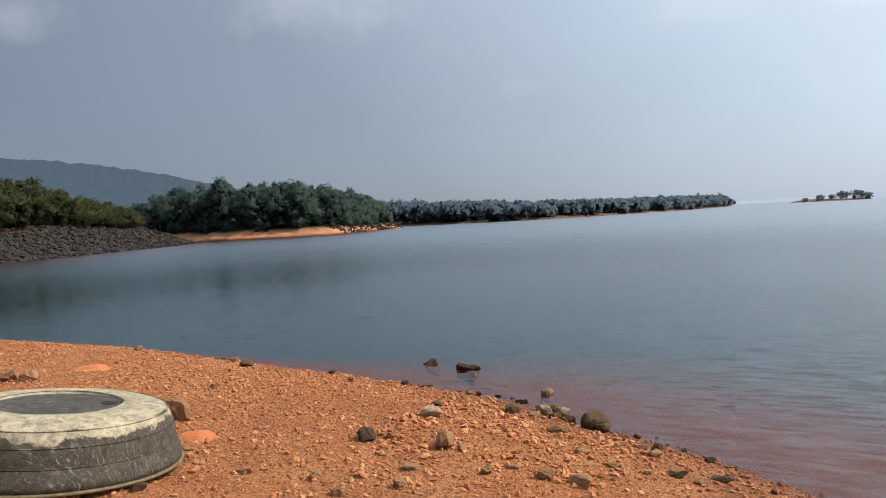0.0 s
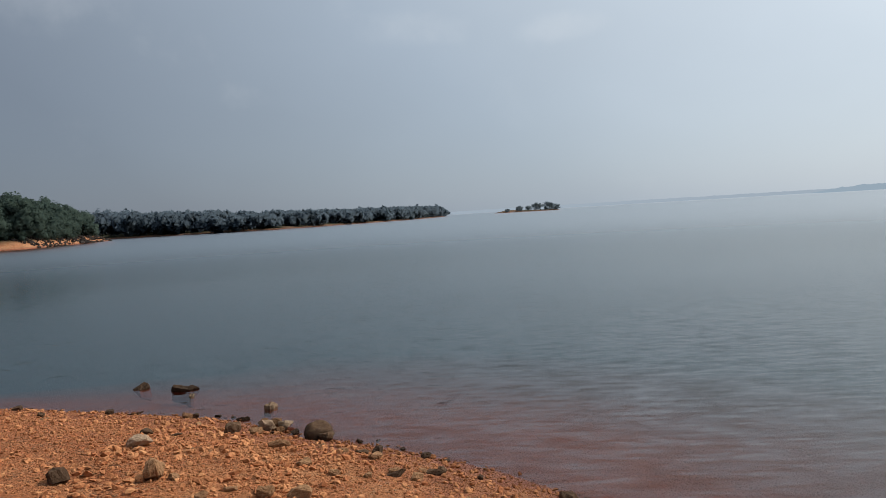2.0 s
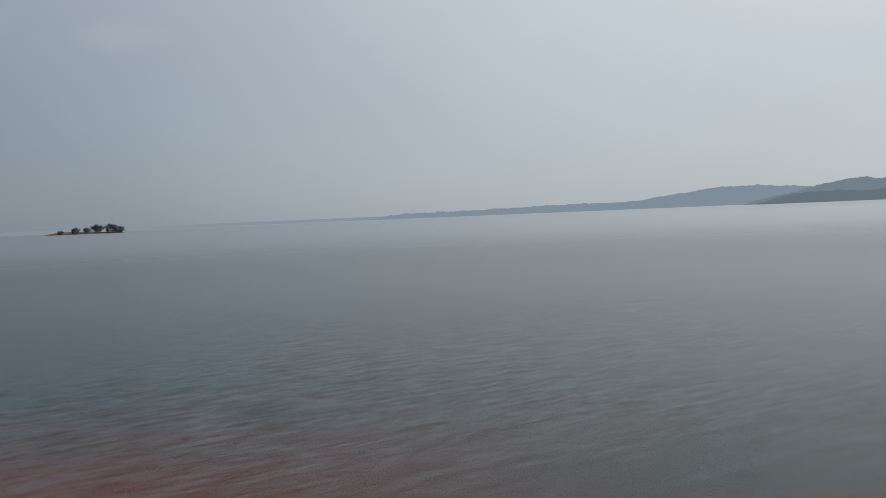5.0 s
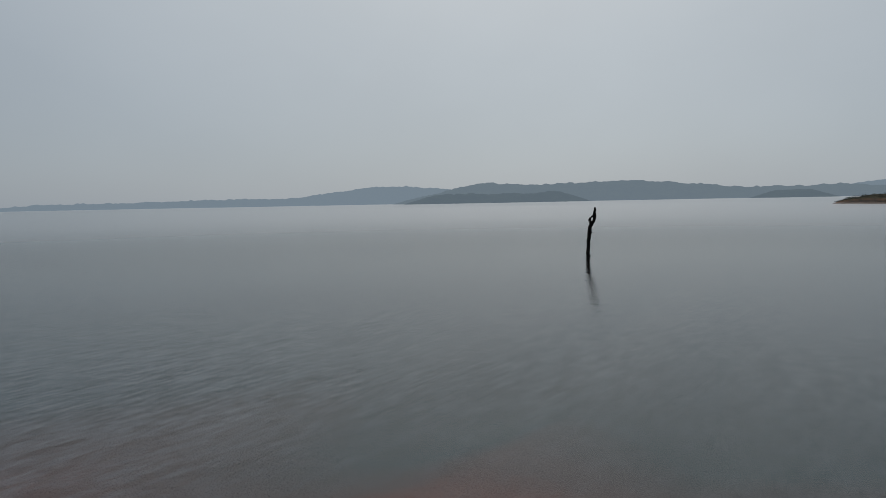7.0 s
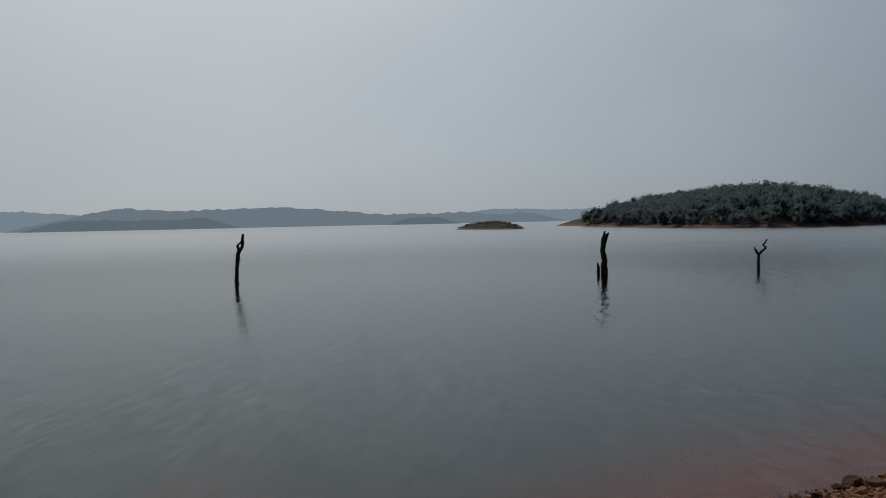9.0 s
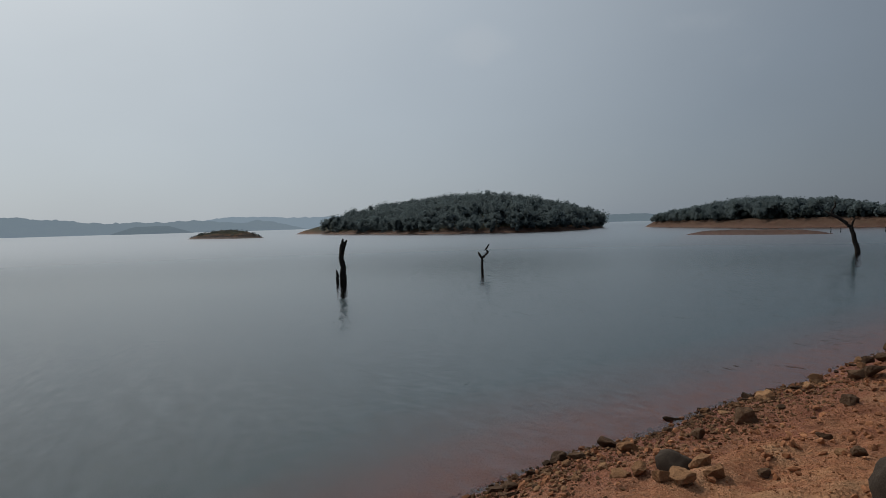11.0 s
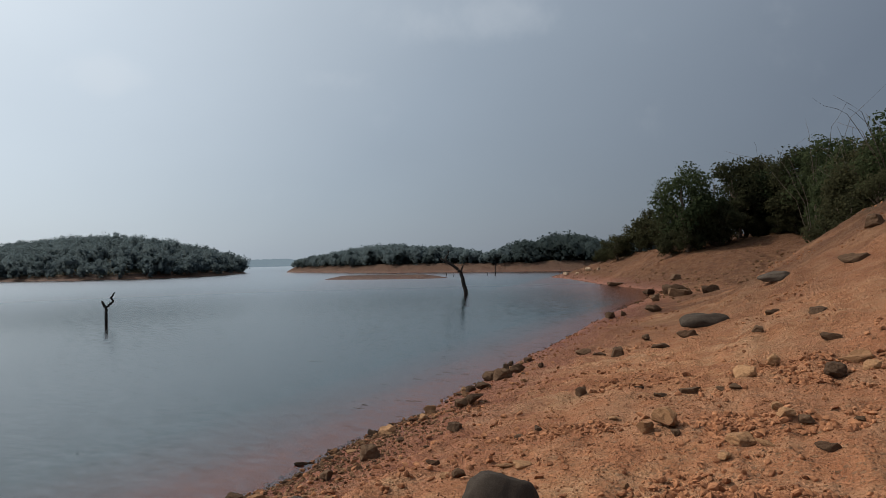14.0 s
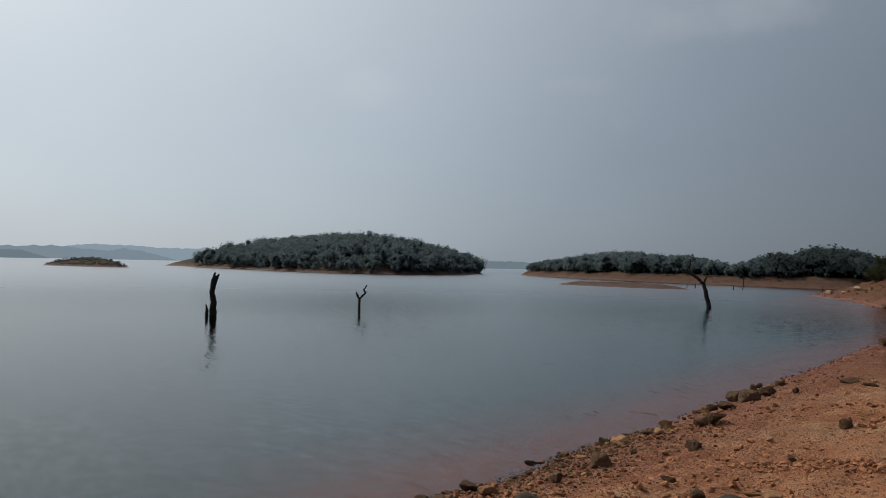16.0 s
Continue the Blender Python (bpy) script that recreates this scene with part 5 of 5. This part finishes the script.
SLOPE_ROCKS = [
    (6.43, -9.47, 0.43, 'slab', 'dark', 1.5), (7.96, -12.56, 0.37, 'broken', 'dark', 0.9), (8.27, -13.64, 0.23, 'broken', 'dark', 1.3), (7.41, -11.07, 0.23, 'broken', 'dark', 0.9),
    (4.45, -9.42, 0.18, 'broken', 'dark', 1.1), (5.44, -12.98, 0.31, 'broken', 'dark', 1.1), (6.87, -14.49, 0.45, 'slab', 'dark', 1.2), (6.02, -13.43, 0.32, 'slab', 'dark', 1.2),
    (4.71, -13.16, 0.41, 'slab', 'dark', 1.3), (5.48, -14.5, 0.24, 'broken', 'dark', 0.9), (4.36, -13.7, 0.42, 'slab', 'dark', 1.4), (4.46, -15.06, 0.92, 'long', 'dark', 1.4),
    (9.0, -24.38, 0.58, 'broken', 'dark', 0.8), (10.9, -33.0, 1.15, 'slab', 'dark', 1.9), (12.3, -36.0, 1.5, 'slab', 'dark', 1.8), (4.11, -19.75, 0.79, 'long', 'dark', 1.3),
    (2.02, -17.15, 0.75, 'slab', 'dark', 1.2), (2.18, -13.5, 0.34, 'broken', 'dark', 0.6), (3.08, -14.41, 0.34, 'slab', 'dark', 1.2), (2.33, -9.42, 0.31, 'broken', 'tan', 0.95),
    (2.12, -9.95, 0.22, 'broken', 'tan', 1.1), (1.35, -9.22, 0.33, 'broken', 'dark', 0.8),
]

UPPER_ROCKS = [
    (2.81, -8.92, 0.26, 'slab', 'dark', 1.4), (2.44, -7.03, 0.3, 'broken', 'tan', 1.0), (2.56, -6.89, 0.17, 'broken', 'tan', 0.9), (2.29, -6.87, 0.12, 'broken', 'dark', 0.8),
    (1.68, -6.61, 0.24, 'broken', 'tan', 0.8), (1.48, -6.54, 0.18, 'slab', 'tan', 1.2), (1.59, -7.53, 0.11, 'broken', 'tan', 1.3), (1.46, -7.24, 0.18, 'broken', 'tan', 0.8),
    (1.3, -7.23, 0.16, 'broken', 'dark', 0.7), (0.89, -7.25, 0.13, 'broken', 'dark', 0.6), (1.03, -6.57, 0.22, 'slab', 'dark', 1.3), (1.26, -10.0, 0.46, 'slab', 'tan', 1.3),
    (1.03, -9.36, 0.24, 'broken', 'tan', 0.8), (1.67, -11.09, 0.34, 'slab', 'dark', 1.3), (4.17, -7.32, 0.14, 'broken', 'dark', 0.7), (3.59, -6.1, 0.2, 'slab', 'tan', 1.0),
    (3.97, -5.69, 0.12, 'broken', 'tan', 0.9), (2.21, -5.55, 0.12, 'broken', 'tan', 0.7), (3.12, -8.76, 0.21, 'slab', 'dark', 1.0), (2.23, -8.61, 0.16, 'broken', 'dark', 0.6),
    (3.54, -9.23, 0.15, 'slab', 'dark', 1.0), (3.18, -7.54, 0.14, 'slab', 'tan', 1.0), (1.7, -6.22, 0.12, 'broken', 'tan', 0.7), (2.89, -12.52, 0.22, 'broken', 'dark', 0.8),
    (2.4, -8.79, 0.18, 'slab', 'dark', 1.0),
]

POINT_ROCKS = [
    (17.03, -50.42, 0.85, 'broken', 'dark', 0.9), (23.39, -54.91, 1.43, 'slab', 'dark', 1.2), (16.73, -44.67, 0.84, 'broken', 'dark', 0.9), (11.12, -30.76, 0.62, 'broken', 'dark', 1.0),
    (10.5, -25.24, 0.39, 'broken', 'dark', 1.0), (10.75, -24.81, 0.43, 'broken', 'dark', 0.9), (1.98, -20.32, 0.58, 'broken', 'dark', 0.9), (9.2, -31.6, 0.9, 'slab', 'dark', 1.8),
    (38.4, -75.6, 0.8, 'broken', 'pale', 0.8), (36.0, -73.6, 0.6, 'broken', 'pale', 0.9), (33.6, -71.4, 0.9, 'broken', 'pale', 0.8), (30.6, -67.6, 0.6, 'broken', 'pale', 0.8),
]
for spot, where in ((BEACH_ROCKS, "on the gravel beach"), (WATERLINE_ROCKS, "at the water's edge"), (SHORE_ROCKS, "on the orange shore"), (SLOPE_ROCKS, "on the bare slope"), (UPPER_ROCKS, "among gravel on the slope"), (POINT_ROCKS, "on the red point")):
    rng = np.random.RandomState(len(spot))
    for x, y, size, kind, tone, squat in spot:
        rock(x, y, size, kind, tone, rng, where, squat)

# smaller rocks strung along the waterline and over the slope
rng = np.random.RandomState(71)
for x, y in HOME[np.linspace(10, len(HOME) - 40, 150).astype(int) % len(HOME)]:
    if -10 < x < 14 and -32 < y < 12.5 and not (y < 4.5 and x < 5.6 and y > -2.5):
        for _ in range(1 + int(y < 4)):
            px, py = x - 0.2 + rng.normal(0, 0.45), y + rng.normal(0, 0.9)
            size = 0.07 + 0.20 * rng.uniform() ** 2.0
            if height(px, py) < -0.02 or math.hypot(px, py) > 18:
                continue
            rock(px, py, size, ("broken", "slab", "broken")[rng.randint(3)], ("dark", "tan", "dark")[rng.randint(3)], rng, "at the water's edge", 0.8)


# ---- gravel and broken stone: past counting ----
def pebble(seed):
    """A worn stone about 2 across: a lumpy rounded shape with a few flat sides."""
    rng = np.random.RandomState(seed)
    bm = bmesh.new()
    bmesh.ops.create_icosphere(bm, subdivisions=1, radius=0.92)
    cut = [Vector(rng.normal(0, 1, 3)).normalized() for _ in range(5)]
    for q in bm.verts:
        way = Vector(q.co) * rng.uniform(0.82, 1.16)
        for c in cut:
            way -= c * max(0.0, way.dot(c) - 0.46)
        q.co = way
    return bm


def crumb(seed):
    """The finest grit: eight uneven sides."""
    rng = np.random.RandomState(seed)
    corners = np.array([(1, 0, 0), (-1, 0, 0), (0, 1, 0), (0, -1, 0), (0, 0, 1), (0, 0, -1)]) * rng.uniform(0.7, 1.2, (6, 1)) + rng.normal(0, 0.16, (6, 3))
    return corners, np.array([(0, 2, 4), (2, 1, 4), (1, 3, 4), (3, 0, 4), (2, 0, 5), (1, 2, 5), (3, 1, 5), (0, 3, 5)])


PEBBLES = [arrays_of(pebble(200 + s)) for s in range(16)]
CRUMBS = [crumb(240 + s) for s in range(8)]


def stones(name, count, region, small, large, label, seed, power=3.6, material=GRAVEL):
    """Loose stones over a stretch of shore; region gives density from place, height and metres from the water."""
    rng = np.random.RandomState(seed)
    x0, x1, y0, y1 = region["box"]
    x, y = rng.uniform(x0, x1, count * 6), rng.uniform(y0, y1, count * 6)
    d = inside_distance(x, y, region["outline"])
    patch = value_noise(x, y, region.get("patch", 1.2), seed, 3) + 0.5
    keep = rng.uniform(0, 1, len(x)) < region["density"](x, y, d, patch)
    x, y = x[keep][:count], y[keep][:count]
    s = small + (large - small) * rng.uniform(0, 1, len(x)) ** power
    z = heights(x, y)
    sizes = np.stack([s * rng.uniform(0.8, 1.2, len(x)), s * rng.uniform(0.6, 1.1, len(x)), s * rng.uniform(0.45, 0.9, len(x))], 1) * 0.5
    v, f = strewn(CRUMBS if large < 0.04 else PEBBLES, np.stack([x, y, z + 0.12 * s], 1), sizes, rng, 0.35)
    ob = new(name, mesh_of(name, v, f, material))
    return tagged(ob, label, "stones", kind="stuff")


stones("gravel", 28000, {"box": (-17, 5, 1.5, 14), "outline": HOME, "patch": 1.3,
                         "density": lambda x, y, d, p: np.where(d > -0.12, np.clip(0.25 + 0.9 * p + 0.5 * np.exp(-(d - 2.0) ** 2 / 2.5), 0.06, 1), 0.0) * np.clip(9 / np.hypot(x, y), 0.3, 1)},
       0.016, 0.085, "dense loose orange and tan gravel on the beach", 61, power=2.8)
stones("gravel", 8000, {"box": (-1.5, 14, -26, 0), "outline": HOME, "patch": 1.0,
                        "density": lambda x, y, d, p: np.where(d > -0.1, np.clip((p - 0.58) * 7.0, 0.012, 1) + 0.8 * np.exp(-np.maximum(d, 0) / 0.7), 0.0) * np.clip(8 / np.hypot(x, y), 0.25, 1)},
       0.015, 0.13, "scattered stones and gravel on the bare orange slope", 62, power=2.7, material=RUBBLE)
stones("gravel", 2800, {"box": (-0.6, 3.3, -7.2, -4.2), "outline": HOME, "patch": 0.9,
                        "density": lambda x, y, d, p: np.clip((p - 0.50) * 6, 0.03, 1)},
       0.014, 0.11, "patch of broken brown stones on the slope", 66, power=3.4, material=RUBBLE)
stones("gravel", 2000, {"box": (0.8, 4.4, -10.2, -7.0), "outline": HOME, "patch": 0.8,
                        "density": lambda x, y, d, p: np.clip((p - 0.52) * 6, 0.02, 1)},
       0.014, 0.12, "patch of broken brown stones on the slope", 67, power=3.4, material=RUBBLE)
stones("gravel", 6000, {"box": (3.6, 7.6, -9.5, -1.6), "outline": HOME, "patch": 0.8,
                        "density": lambda x, y, d, p: np.where(d > -0.15, np.clip(1.25 - d / 1.3, 0, 1) * np.clip(0.3 + p, 0, 1), 0.0)},
       0.012, 0.085, "band of wet brown shingle along the waterline", 70, power=2.6, material=SHINGLE)
stones("gravel", 9000, {"box": (-0.5, 6.0, -10.5, -3.6), "outline": HOME, "patch": 0.6,
                        "density": lambda x, y, d, p: np.where(d > 0, np.clip((p - 0.3) * 2.5, 0.08, 1), 0.0)},
       0.008, 0.036, "fine brown grit on the bare slope", 72, power=1.8, material=RUBBLE)
stones("gravel", 12000, {"box": (-7.5, 2.0, 2.2, 9.5), "outline": HOME, "patch": 0.7,
                         "density": lambda x, y, d, p: np.where(d > 0, np.clip((p - 0.25) * 2.5, 0.1, 1), 0.0)},
       0.008, 0.034, "fine orange grit on the beach", 69, power=1.8)
stones("gravel", 1300, {"box": (-2.6, 1.4, 3.6, 8.2), "outline": HOME, "patch": 1.1,
                        "density": lambda x, y, d, p: np.where(d > 0.05, np.clip((p - 0.36) * 4, 0.05, 1), 0.0)},
       0.025, 0.125, "larger broken tan stones on the beach", 68, power=2.6)
stones("rubble", 2600, {"box": (6, 46, -84, -28), "outline": HOME, "patch": 5.0,
                        "density": lambda x, y, d, p: np.where((d > -0.4) & (d < 16), np.clip((p - 0.42) * 4, 0.08, 1), 0.0)},
       0.06, 0.36, "brown broken stones strewn over the eroded point", 65, power=3.4, material=SHINGLE)
stones("riprap", 4600, {"box": (-125, -70, 55, 150), "outline": DAM, "patch": 6,
                        "density": lambda x, y, d, p: np.where((d > -1.5) & (d < 15), 1.0, 0.0)},
       0.3, 1.35, "dark broken riprap stones along the far bank", 63, power=2.2, material=RIPRAP)
stones("riprap", 700, {"box": (-100, -78, 185, 285), "outline": FOREST, "patch": 6,
                       "density": lambda x, y, d, p: np.where((d > -1.0) & (d < 8), 1.0, 0.0)},
       0.5, 1.6, "dark broken rocks at the forest's edge", 64, power=1.6, material=RIPRAP)
